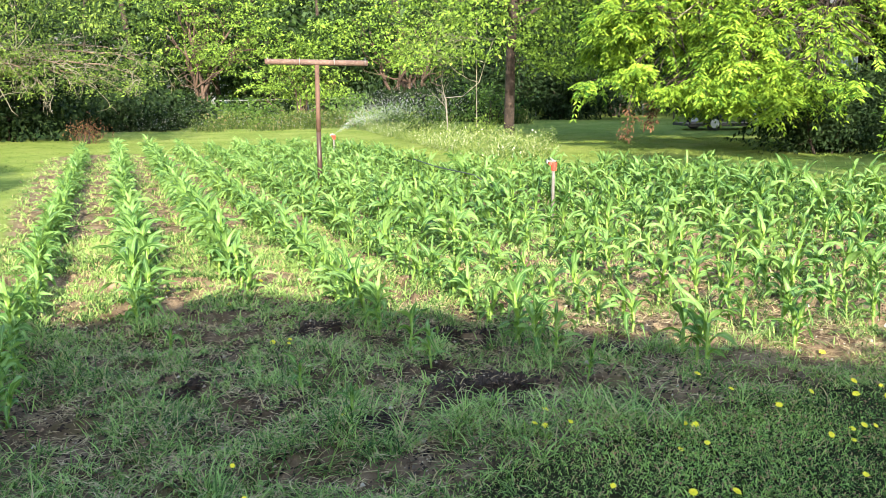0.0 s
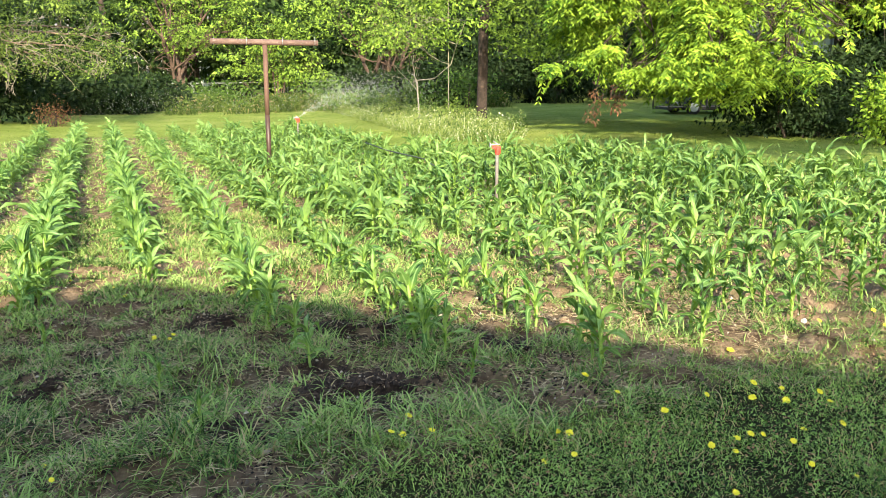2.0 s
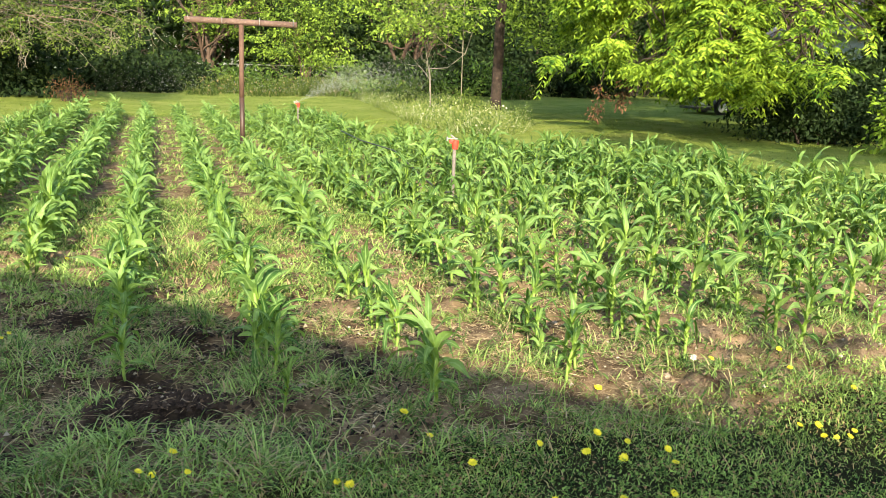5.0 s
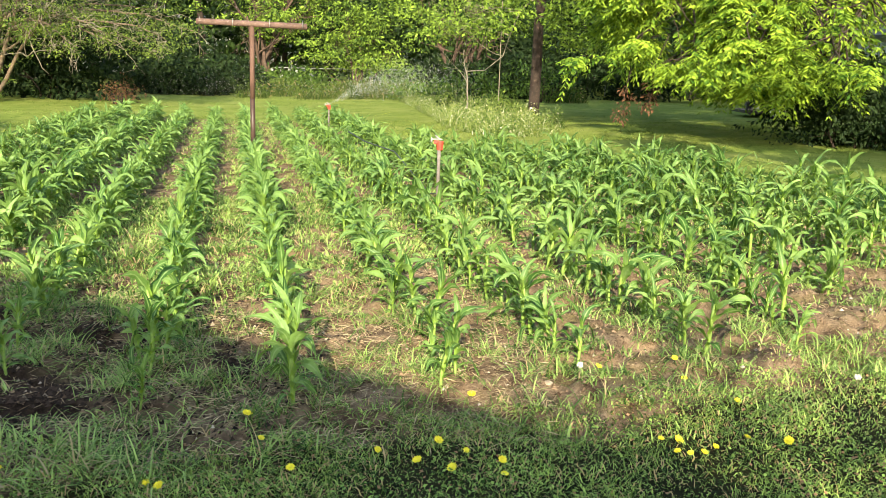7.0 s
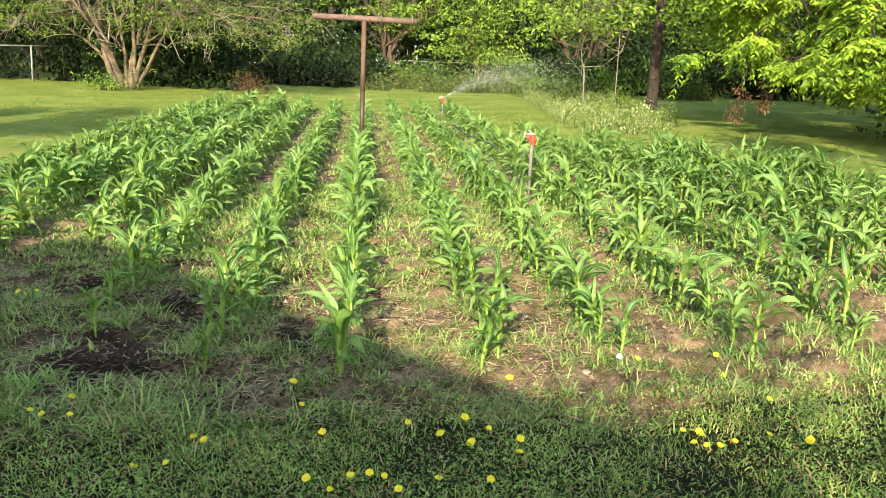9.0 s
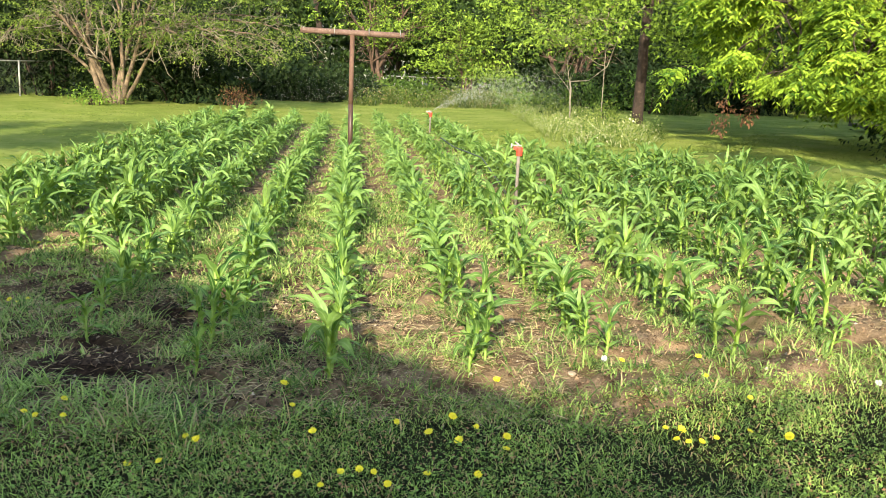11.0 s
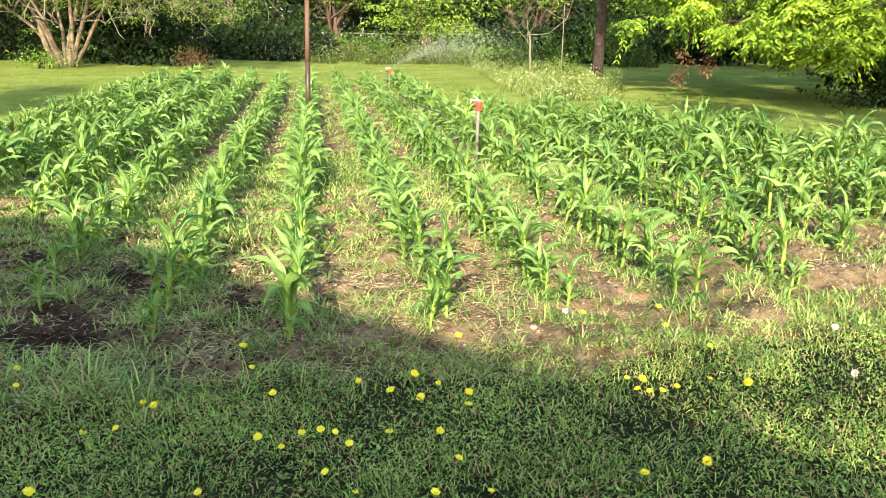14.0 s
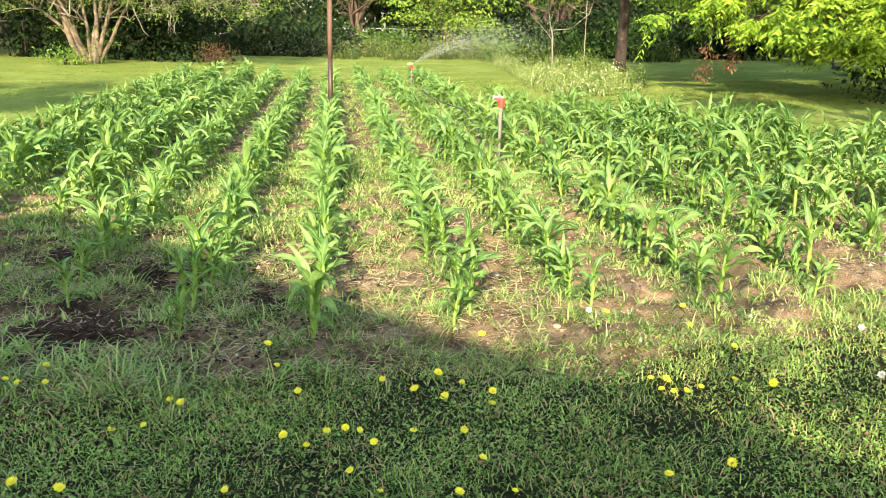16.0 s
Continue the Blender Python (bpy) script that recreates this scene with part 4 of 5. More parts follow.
def pecan():
    rng = np.random.default_rng(52)
    tx, ty = 10.5, 18.6
    base = thing("pecan_tree", tx, ty, 0.1, "large pecan with low boughs of bright drooping feather leaves", "tree", "garden trees")
    limbs = []
    pts, rad = limb(rng, (0, 0, 0), (-0.03, 0, 1), 7.5, 0.33, 0.24, 10, 0.02)
    limbs.append((pts, rad, 99))
    # boughs: foot height, tip
    boughs = ((3.6, (4.1, 17.8, 2.5)), (3.3, (5.0, 16.6, 2.0)), (3.8, (6.7, 14.9, 1.9)), (4.3, (5.8, 15.6, 3.1)), (4.6, (4.2, 16.9, 3.6)), (3.1, (7.2, 16.2, 1.5)),
              (4.8, (8.0, 14.2, 3.0)), (5.2, (5.2, 15.4, 4.4)), (3.4, (4.8, 19.2, 1.9)), (5.0, (8.6, 13.9, 4.0)), (4.4, (4.4, 19.0, 3.0)), (5.6, (6.2, 17.5, 4.8)), (3.0, (6.0, 17.6, 1.7)), (3.2, (5.7, 14.8, 1.3)), (3.0, (6.3, 15.3, 1.2)),
              (3.4, (3.7, 16.3, 1.9)), (3.0, (3.9, 16.1, 1.2)), (4.2, (4.1, 16.5, 2.8)), (4.6, (3.6, 17.2, 3.3)), (3.2, (4.4, 15.4, 1.7)), (3.6, (5.0, 15.0, 2.2)), (3.0, (4.7, 14.7, 1.2)), (3.4, (5.6, 15.2, 2.1)), (3.6, (4.0, 15.8, 2.5)), (3.2, (6.4, 14.6, 1.6)))
    hangs = []
    leafed = lambda p: patchy(p[..., 0] + 0.5 * p[..., 2], p[..., 2] * 1.5 + p[..., 1] * 0.8, 0.5, 3.0) - np.where(p[..., 0] < -4.4, 0.50, 0.55)
    for z0, tip in boughs:
        foot = np.array([pts[0][0], 0, z0])
        tip = np.array(tip) + [0.4 if tip[0] < 5.1 else 0.15, 0, 0] - [tx, ty, -0.1]
        s = np.linspace(0, 1, 9)[:, None]
        arc = foot * (1 - s) + tip * s + np.array([0, 0, 0.8]) * np.sin(s * math.pi) + rng.normal(0, 0.10, (9, 3)) * np.sin(s * math.pi)
        low = tip[2] < 2.5
        child("bough", tri_mesh("bough", *tube(arc, np.linspace(0.05 if low else 0.07, 0.008, 9), 8), M_BARK_DARK if low else M_BOUGH, True), base, "" if low else "pale grey bare bough")
        for q in range(3, 9):
            for _ in range(1 if tip[0] > -3.0 else 3):
                w = arc[q] - arc[q - 1]
                w = w / np.linalg.norm(w) + rng.normal(0, 0.6, 3) + [0, 0, -0.1]
                sub = []
                grow(rng, arc[q], w, rng.uniform(0.7, 1.3), 0.02, 1, sub, (2, 4), 0.6, 0.15, -0.06)
                limbs.extend([l for l in sub if l[0][-1][2] > 0.95 and leafed(l[0][-1]) > -0.06])
                for p, _, _ in sub:
                    for j in (3, 5, 6) if tip[0] < -3.0 else ():
                        hangs.append((p[j], p[j] - p[j - 1]))
    at = np.array([p for p, _ in hangs])
    way = np.array([w / np.linalg.norm(w) for _, w in hangs])
    at = np.repeat(at, 5, axis=0) + rng.normal(0, 0.035, (len(at) * 5, 3))
    way = np.repeat(way, 5, axis=0) * [0.8, 0.8, 0.3] + rng.normal(0, 0.9, (len(at), 3)) * [1, 1, 0.25]
    ok = (at[:, 2] > np.where(at[:, 0] < -5.3, 1.15, 0.9)) & (leafed(at) + rng.normal(0, 0.03, len(at)) > 0)
    ok &= (at[:, 0] < np.where(at[:, 2] < 1.7, -3.7, -4.3)) | (rng.random(len(at)) < 0.12)
    crown = Heap()
    compound(crown, rng, at[ok], way[ok], rng.uniform(0.26, 0.42, ok.sum()))
    # foliage above the view, added to keep sky and sun off the right lawn
    over = umbrella(rng, 2200, (6.2, 4.8), 4.7, 2.6, 0.32) + [-0.6, 2.6, 0]
    leafy(crown, rng, over, 0.24, 0.5, 16, 0.45)
    upper = umbrella(rng, 950, (4.6, 2.6), 4.3, 2.4) + [-3.3, -3.2, 0]
    leafy(crown, rng, upper, 0.14, 0.42, 26, 0.35)
    inner = umbrella(rng, 1000, (4.8, 1.7), 2.5, 1.6, 0.36) + [-1.3, -0.6, 0]
    leafy(crown, rng, inner, 0.15, 0.4, 20, 0.4)
    finish_tree(base, limbs, M_BARK_DARK, crown, M_PECAN, M_BARK_DARK)
    # withered leaves hanging under the bough
    for x, y, z, s in ((3.55, 15.9, 0.52, 0.27), (4.0, 15.9, 0.72, 0.22)):
        h = Heap()
        c = np.array([[0, 0, 0.0], [0.08, 0.03, 0.15], [-0.1, 0.05, 0.1], [0.03, -0.08, 0.3], [0.1, 0, 0.42], [-0.02, 0, 0.55]]) * s / 0.3
        leafy(h, rng, c, 0.075, 0.11, 26, 0.4, 0.8)
        dead = thing("withered_bough", x, y, z, "hanging tuft of brown withered leaves on a broken bough", "dead branch")
        tagged(child("leaf_tuft", h.mesh("leaf_tuft", M_DRYLEAF), dead), kind="stuff")
        child("twig", tri_mesh("twig", *tube([(0, 0, 0), (0.02, 0, 0.4), (0.12, 0.1, 0.8), (0.35, 0.3, 1.25)], [0.004, 0.006, 0.008, 0.01], 5), M_BARK_DARK, True), dead)


def bush(name, x, y, radii, z, seed, leaf, size, clumps, label, per=14, hollow=0.3, category="bush", stems=7):
    rng = np.random.default_rng(seed)
    base = thing(name, x, y, float(ground_z(x, y)) - 0.03, label, category)
    limbs = []
    for k in range(stems):
        a = rng.uniform(0, 2 * math.pi)
        s = rng.uniform(0.1, 0.6)
        grow(rng, (math.cos(a) * radii[0] * s * 0.5, math.sin(a) * radii[1] * s * 0.5, 0), (math.cos(a) * s, math.sin(a) * s, 1), z * 0.9, 0.02 + 0.008 * z, 1, limbs, (2, 4), 0.5)
    tagged(child("twig_tangle", wood(limbs, 5).mesh("twig_tangle", M_BARK_DARK, True), base), kind="stuff")
    h = Heap()
    at = shell(rng, clumps, (0, 0, z), radii, hollow)
    at = at[at[:, 2] > 0.05]
    leafy(h, rng, at, size, 0.3, per)
    child("foliage", h.mesh("foliage", leaf), base)
    return base


def thickets():
    # leafy blocker out of view, added to extend the house shadow near x 0.5
    bush("evergreen_shrub", 0.2, -3.0, (0.62, 0.45, 1.05), 2.0, 68, M_UNDER, 0.08, 420, "unseen dense shrub, added to bump the house's shadow edge", 16)
    # growth round the pecan's foot, its shade put into the near-black leaves
    bush("ivy_thicket", 9.1, 16.44, (2.4, 1.4, 1.0), 0.8, 61, M_SHADELEAF, 0.13, 1200, "dense thicket round the tree foot, leaves coloured dark for shade", 16)
    bush("ivy_thicket", 12.52, 16.68, (2.6, 1.8, 3.4), 2.8, 62, M_SHADELEAF, 0.15, 1500, "tall dark ivy thicket against the trunk", 16)
    bush("ivy_thicket", 7.47, 15.33, (1.5, 1.0, 0.8), 0.6, 63, M_SHADELEAF, 0.10, 320, "low thicket at the lawn edge, leaves coloured dark for shade", 16)
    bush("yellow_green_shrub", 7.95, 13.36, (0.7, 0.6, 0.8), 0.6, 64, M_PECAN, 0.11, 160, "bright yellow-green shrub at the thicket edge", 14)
    bush("ivy_thicket", 10.52, 17.82, (0.8, 0.6, 1.5), 1.4, 58, M_SHADELEAF, 0.12, 300, "dark ivy climbing the pecan trunk", 14)
    bush("ivy_thicket", 14.95, 21.34, (2.0, 1.2, 3.0), 2.6, 59, M_SHADELEAF, 0.16, 700, "tall dark thicket beside the white house", 15)
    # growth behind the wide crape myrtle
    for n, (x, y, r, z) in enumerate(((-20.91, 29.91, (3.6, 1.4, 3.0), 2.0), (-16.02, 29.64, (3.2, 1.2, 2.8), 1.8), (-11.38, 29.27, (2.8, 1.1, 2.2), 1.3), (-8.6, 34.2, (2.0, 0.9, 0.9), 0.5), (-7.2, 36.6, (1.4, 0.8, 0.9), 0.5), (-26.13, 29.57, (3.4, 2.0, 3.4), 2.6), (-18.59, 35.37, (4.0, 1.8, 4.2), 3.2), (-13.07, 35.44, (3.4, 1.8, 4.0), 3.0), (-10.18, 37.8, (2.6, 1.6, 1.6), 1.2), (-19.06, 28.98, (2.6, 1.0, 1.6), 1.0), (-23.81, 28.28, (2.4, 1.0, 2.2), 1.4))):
        bush("dark_thicket", x, y, r, z, 70 + n, M_SHADELEAF, 0.22, 460, "dense dark shrubs in the shade behind the lawn", 12)
    bush("dry_shrub", -8.65, 27.55, (0.62, 0.4, 0.4), 0.36, 80, M_DRYLEAF, 0.07, 55, "low shrub with reddish brown dry leaves", 12)
    bush("yellow_green_shrub", 2.0, 22.0, (0.5, 0.4, 0.35), 0.3, 65, M_MYRTLE, 0.08, 60, "small bright yellow-green shrub in the weed bed", 14)
    bush("yellow_green_shrub", 1.03, 26.26, (0.7, 0.5, 0.4), 0.3, 66, M_MYRTLE, 0.08, 80, "small bright yellow-green shrub in the weed bed", 14)
    bush("sucker_shoots", -12.58, 25.89, (0.8, 0.5, 0.35), 0.25, 67, M_BROAD, 0.09, 50, "leafy shoots round the crape myrtle foot", 12)
    bush("green_shrub", -16.97, 21.32, (0.9, 0.7, 1.1), 1.0, 81, M_BROAD, 0.09, 170, "green shrub at the edge of the lawn", 14)
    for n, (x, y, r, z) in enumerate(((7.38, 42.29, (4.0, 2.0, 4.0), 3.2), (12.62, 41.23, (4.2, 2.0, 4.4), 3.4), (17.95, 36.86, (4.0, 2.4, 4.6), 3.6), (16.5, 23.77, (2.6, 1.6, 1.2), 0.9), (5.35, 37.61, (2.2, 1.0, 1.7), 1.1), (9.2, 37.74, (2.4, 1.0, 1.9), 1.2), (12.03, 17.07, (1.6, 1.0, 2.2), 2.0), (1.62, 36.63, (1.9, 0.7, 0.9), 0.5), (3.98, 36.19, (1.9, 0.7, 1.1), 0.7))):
        bush("dark_thicket", x, y, r, z, 75 + n, M_SHADELEAF, 0.25, 480, "dense dark shrubs at the far side of the lawn", 12)
    for n, (x, y, r, z) in enumerate(((-4.28, 37.79, (1.5, 0.8, 0.7), 0.5), (-0.43, 36.04, (1.6, 0.9, 0.8), 0.6), (2.19, 32.98, (1.9, 0.9, 0.7), 0.5), (-5.99, 40.21, (1.5, 0.7, 0.6), 0.5), (4.67, 33.52, (1.8, 0.9, 0.9), 0.7), (0.62, 31.67, (1.3, 0.8, 0.5), 0.35), (-8.89, 39.25, (1.6, 0.8, 0.9), 0.6))):
        bush("fence_shrub", x, y, r, z, 90 + n, M_UNDER, 0.17, 90, "low green undergrowth in front of the fence", 10)


def far_woods():
    rng = np.random.default_rng(99)
    h, w = Heap(), Heap()
    for y0, z_low, z_high, x0, x1, n in ((44, 0.1, 5.5, -34, 34, 2200), (48, 1.0, 9.0, -42, 42, 2400), (55, 0.2, 13.0, -52, 52, 2700)):
        x = rng.uniform(x0, x1, n)
        y = y0 + rng.normal(0, 1.6, n) + 2.5 * patchy(x, x * 0.3, 3.0)
        z = 0.3 + z_low + (z_high - z_low) * rng.random(n) ** 0.9 * (0.65 + 0.5 * patchy(x, y, 4.0))
        leafy(h, rng, np.stack([x, y, z], 1), 0.40, 0.8, 13, 0.6)
    for x0, x1, y0, y1, n in ((14, 32, 28, 42, 1500), (-36, -20, 14, 40, 1500)):
        x, y = rng.uniform(x0, x1, n), rng.uniform(y0, y1, n)
        z = 0.3 + 9.0 * rng.random(n) ** 0.9
        leafy(h, rng, np.stack([x, y, z], 1), 0.3, 0.8, 12, 0.55)
    for x in np.arange(-40, 40, 2.3):
        px, py = x + rng.uniform(-1, 1), rng.uniform(43.5, 52)
        w.add(*tube(*limb(rng, (px, py, 0), (rng.normal(0, 0.05), 0, 1), 9, rng.uniform(0.10, 0.22), 0.06, 7, 0.05), 6))
    # the closed wall of trees behind
    x = np.linspace(-160, 160, 161)
    y = 72 - 40 * smooth(np.abs(x), 50, 160) + 2 * patchy(x, 0 * x, 6.0)
    z = 11 + 4 * patchy(x, 3 + 0 * x, 5.0)
    verts = np.concatenate([np.stack([x, y, 0 * x - 0.5], 1), np.stack([x, y + 1.5, z], 1)])
    k = np.arange(160)
    tris = np.concatenate([np.stack([k, k + 1, k + 162], 1), np.stack([k, k + 162, k + 161], 1)])
    tagged(new("backdrop", tri_mesh("backdrop", verts, tris, M_FARWALL)), "distant dark green tree line", "backdrop", kind="structure")
    stuff("far_woods", h.mesh("far_woods", M_WOODS), "dense green woods beyond the back fence", "woods")
    stuff("woods_trunks", w.mesh("woods_trunks", M_BARK_DARK, True), "dark trunks of the woods behind the fence", "woods")


def bloom_bed():
    rng = np.random.default_rng(77)
    h = Heap()
    n = 34000
    f = rng.random(n)
    cx = np.interp(f, [0, 0.3, 1], [1.95, 1.75, 1.1])
    y = 16.8 + 15.0 * f
    x = cx + rng.uniform(-1, 1, n) * np.interp(f, [0, 0.12, 0.4, 1], [0.5, 1.15, 1.25, 1.5])
    tall = rng.uniform(0.08, 0.36, n) * (0.3 + 1.3 * patchy(x, y, 0.5))
    h.add(*blades(x, y, ground_z(x, y), tall, rng.uniform(0.006, 0.012, n), rng, 1.4, 1.3))
    m = 26000
    k = rng.integers(0, n, m)
    at = np.stack([x[k], y[k], ground_z(x[k], y[k]) + tall[k] * rng.uniform(0.4, 1.05, m)], 1)
    h.add(*leaves(at, rng.normal(size=(m, 3)), rng.uniform(0.02, 0.05, m), rng, 0.8, 0.1, 0.7))
    stuff("bloom_weeds", h.mesh("bloom_weeds", M_BLOOMWEED), "bed of tall pale weeds with small whitish blooms", "weeds")


def fence_weeds():
    rng = np.random.default_rng(78)
    h = Heap()
    x, y = scatter(20000, -6.3, 6.5, 32.6, 39.0, lambda x, y: smooth(patchy(x, y, 1.1, 2.0), 0.3, 0.7) * smooth(y + 1.5 * patchy(x, y, 0.9), 33.0, 34.5), rng)
    n = len(x)
    h.add(*blades(x, y, ground_z(x, y) - 0.01, rng.uniform(0.12, 0.55, n) * (0.4 + patchy(x, y, 0.8, 4.0)), rng.uniform(0.012, 0.026, n), rng, 0.9, 1.0))
    m = 9000
    k = rng.integers(0, n, m)
    at = np.stack([x[k], y[k], ground_z(x[k], y[k]) + rng.uniform(0.1, 0.6, m)], 1)
    h.add(*leaves(at, rng.normal(size=(m, 3)), rng.uniform(0.06, 0.14, m), rng, 0.5, 0.1, 0.6))
    stuff("fence_weeds", h.mesh("fence_weeds", M_FENCEWEED), "tall rank weeds and grass along the back fence", "weeds")


trees()
fence_weeds()
pecan()
thickets()
far_woods()
bloom_bed()

# ---------------------------------------------------------------- post, sprinklers, fences


def clothesline_post():
    x, y = -2.315, 13.05
    z0 = float(ground_z(x, y))
    base = thing("clothesline_post", x, y, z0, "rusty steel T-shaped clothesline post standing in the corn", "post")
    child("upright", tri_mesh("upright", *tube([(0, 0, 0.92), (0, 0, 1.3), (0, 0, 1.90)], [0.034] * 3, 14), M_RUST, True), base, "rusty brown pipe upright")
    child("wet_foot", tri_mesh("wet_foot", *tube([(0, 0, -0.1), (0.004, 0, 0.5), (0, 0, 0.925)], [0.0345] * 3, 14), M_WETRUST, True), base, "dark wet lower length of the pipe")
    child("crossbar", tri_mesh("crossbar", *tube([(-0.745, -0.03, 1.945), (-0.3, -0.01, 1.94), (0.3, 0.01, 1.93), (0.745, 0.05, 1.925)], [0.042] * 4, 14), M_WEATHERED, True), base, "weathered brown pipe crossbar")
    for u in (-0.70, -0.25, 0.25, 0.70):
        child("eye_bolt", tri_mesh("eye_bolt", *tube([(u, -0.05, 1.90), (u, -0.05, 1.99), (u, -0.02, 2.0)], [0.006] * 3, 6), M_STEEL, True), base)


def sprinkler(x, y, top, seed, stake):
    z0 = float(ground_z(x, y))
    h = top - z0
    base = thing("sprinkler", x, y, z0, "impact sprinkler with a red body on a grey stake", "sprinkler", "garden sprinklers")
    child("riser", tri_mesh("riser", *tube([(0, 0, -0.1), (0, 0, h - 0.06)], [0.018, 0.018], 10), stake, True), base, "grey upright riser")
    bm = bmesh.new()
    bmesh.ops.create_cone(bm, cap_ends=True, segments=14, radius1=0.030, radius2=0.036, depth=0.085, matrix=Matrix.Translation((0.006, 0, h - 0.02)))
    box(bm, -0.055, -0.02, h - 0.005, 0.0, 0.02, h + 0.03, 0.006)
    part("body", bm, M_RED, base, "bright red plastic body")
    bm = bmesh.new()
    box(bm, -0.075, -0.008, h + 0.035, 0.03, 0.008, h + 0.048, 0.003)
    box(bm, -0.085, -0.02, h + 0.015, -0.07, 0.02, h + 0.06, 0.003)
    part("arm", bm, M_STEEL, base, "grey metal swing arm")
    bm = bmesh.new()
    bmesh.ops.create_cone(bm, cap_ends=True, segments=10, radius1=0.012, radius2=0.007, depth=0.06, matrix=Matrix.Translation((-0.02, 0, h + 0.06)) @ Matrix.Rotation(radians(-50), 4, 'Y'))
    part("nozzle", bm, M_STEEL, base)
    return base


def spray():
    rng = np.random.default_rng(5)
    o = np.array([-1.81, 19.43, 0.44])
    n = 22000
    s = rng.random(n) ** 0.6
    az = rng.normal(0.0, 0.30, n) * (0.3 + s)
    reach = 3.4 * s
    d = np.stack([np.sin(0.75 + az), np.cos(0.75 + az)], 1)
    z = 0.42 * reach - 0.075 * reach ** 2 + rng.normal(0, 0.28, n) * s
    p = np.stack([o[0] + d[:, 0] * reach, o[1] + d[:, 1] * reach, o[2] + z], 1)
    # fine drift carried to the left of the throw
    m = 16000
    q = np.stack([rng.uniform(-7.5, 0.4, m), rng.uniform(25, 33, m), 0.2 + np.abs(rng.normal(0, 0.45, m))], 1)
    p = np.concatenate([p, q])
    p = p[p[:, 2] > ground_z(p[:, 0], p[:, 1]) + 0.05]
    n = len(p)
    a = rng.normal(size=(n, 3))
    h = Heap()
    h.add(*leaves(p, a, rng.uniform(0.003, 0.007, n), rng, 0.8, 0.1, 0.0))
    stuff("water_spray", h.mesh("water_spray", M_WATER), "fine white water spray thrown by the far sprinkler", "water")


def chain_fence(points, tall, label, name="chain_link_fence"):
    """Posts, a top rail and a net of crossed wires along the points."""
    base = thing(name, points[0][0], points[0][1], 0, label, "fence")
    o = np.array([points[0][0], points[0][1], 0])
    for (ax, ay), (bx, by) in zip(points, points[1:]):
        length = math.hypot(bx - ax, by - ay)
        count = max(1, round(length / 2.6))
        ends = []
        for k in range(count + 1):
            f = k / count
            x, y = ax + (bx - ax) * f, ay + (by - ay) * f
            ends.append((x, y, float(ground_z(x, y))))
        for k, (x, y, z) in enumerate(ends):
            child("post", tri_mesh("post", *rod(np.array([x, y, z - 0.1]) - o, np.array([x, y, z + tall + 0.03]) - o, 0.03, 8), M_GALV, True), base)
        rail = np.array([(x, y, z + tall) for x, y, z in ends]) - o
        child("top_rail", tri_mesh("top_rail", *tube(rail, [0.022] * len(rail), 8), M_GALV, True), base)
        net = Heap()
        step = 0.11
        d = np.array([(bx - ax) / length, (by - ay) / length])
        for lean in (-1, 1):
            for u in np.arange(0, length, step):
                v = min(max(u + lean * tall * 0.7, 0), length)
                zt = tall * abs(v - u) / (tall * 0.7)
                pa, pb = np.array([ax, ay]) + d * u, np.array([ax, ay]) + d * v
                if abs(v - u) < 0.05:
                    continue
                net.add(*tube(np.array([(*pa, float(ground_z(*pa)) + 0.04), (*pb, float(ground_z(*pb)) + 0.04 + zt - 0.05)]) - o, [0.0014, 0.0014], 3, False))
        child("wire_net", net.mesh("wire_net", M_WIRE), base, "galvanised diamond wire net")


clothesline_post()
sprinkler(0.173, 9.26, 0.61, 1, M_STAKE)
sprinkler(-1.81, 19.43, 0.40, 2, M_STAKE)
spray()
chain_fence([(-27.87, 26.2), (-16.86, 26.09), (-15.53, 30.63)], 1.13, "galvanised chain-link fence beyond the lawn")
chain_fence([(-15.5, 43.0), (6.2, 42.0)], 0.95, "galvanised chain-link fence in front of the woods")
chain_fence([(6.2, 42.0), (22.0, 41.0)], 0.95, "galvanised chain-link fence across the far lawn")


def hose():
    base = thing("hose", -0.2, 11.1, 0, "dark thin hose lying through the corn to the sprinkler", "hose")
    pts = np.array([(-0.75, 1.6, 0.42), (-0.5, 0.9, 0.36), (-0.1, 0.3, 0.30), (0.15, -0.6, 0.12), (0.3, -1.4, 0.04), (0.35, -1.8, 0.1)])
    child("line", tri_mesh("line", *tube(pts, [0.009] * len(pts), 8), M_HOSE, True), base)


hose()

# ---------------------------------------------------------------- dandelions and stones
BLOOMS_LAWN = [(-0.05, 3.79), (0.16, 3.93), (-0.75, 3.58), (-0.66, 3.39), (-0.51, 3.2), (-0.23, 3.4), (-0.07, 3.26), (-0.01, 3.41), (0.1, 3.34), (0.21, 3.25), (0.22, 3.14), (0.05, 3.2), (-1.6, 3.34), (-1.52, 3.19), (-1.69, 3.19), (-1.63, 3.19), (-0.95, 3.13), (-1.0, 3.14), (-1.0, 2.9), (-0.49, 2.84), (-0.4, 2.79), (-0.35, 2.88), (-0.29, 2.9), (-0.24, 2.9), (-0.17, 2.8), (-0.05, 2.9)]
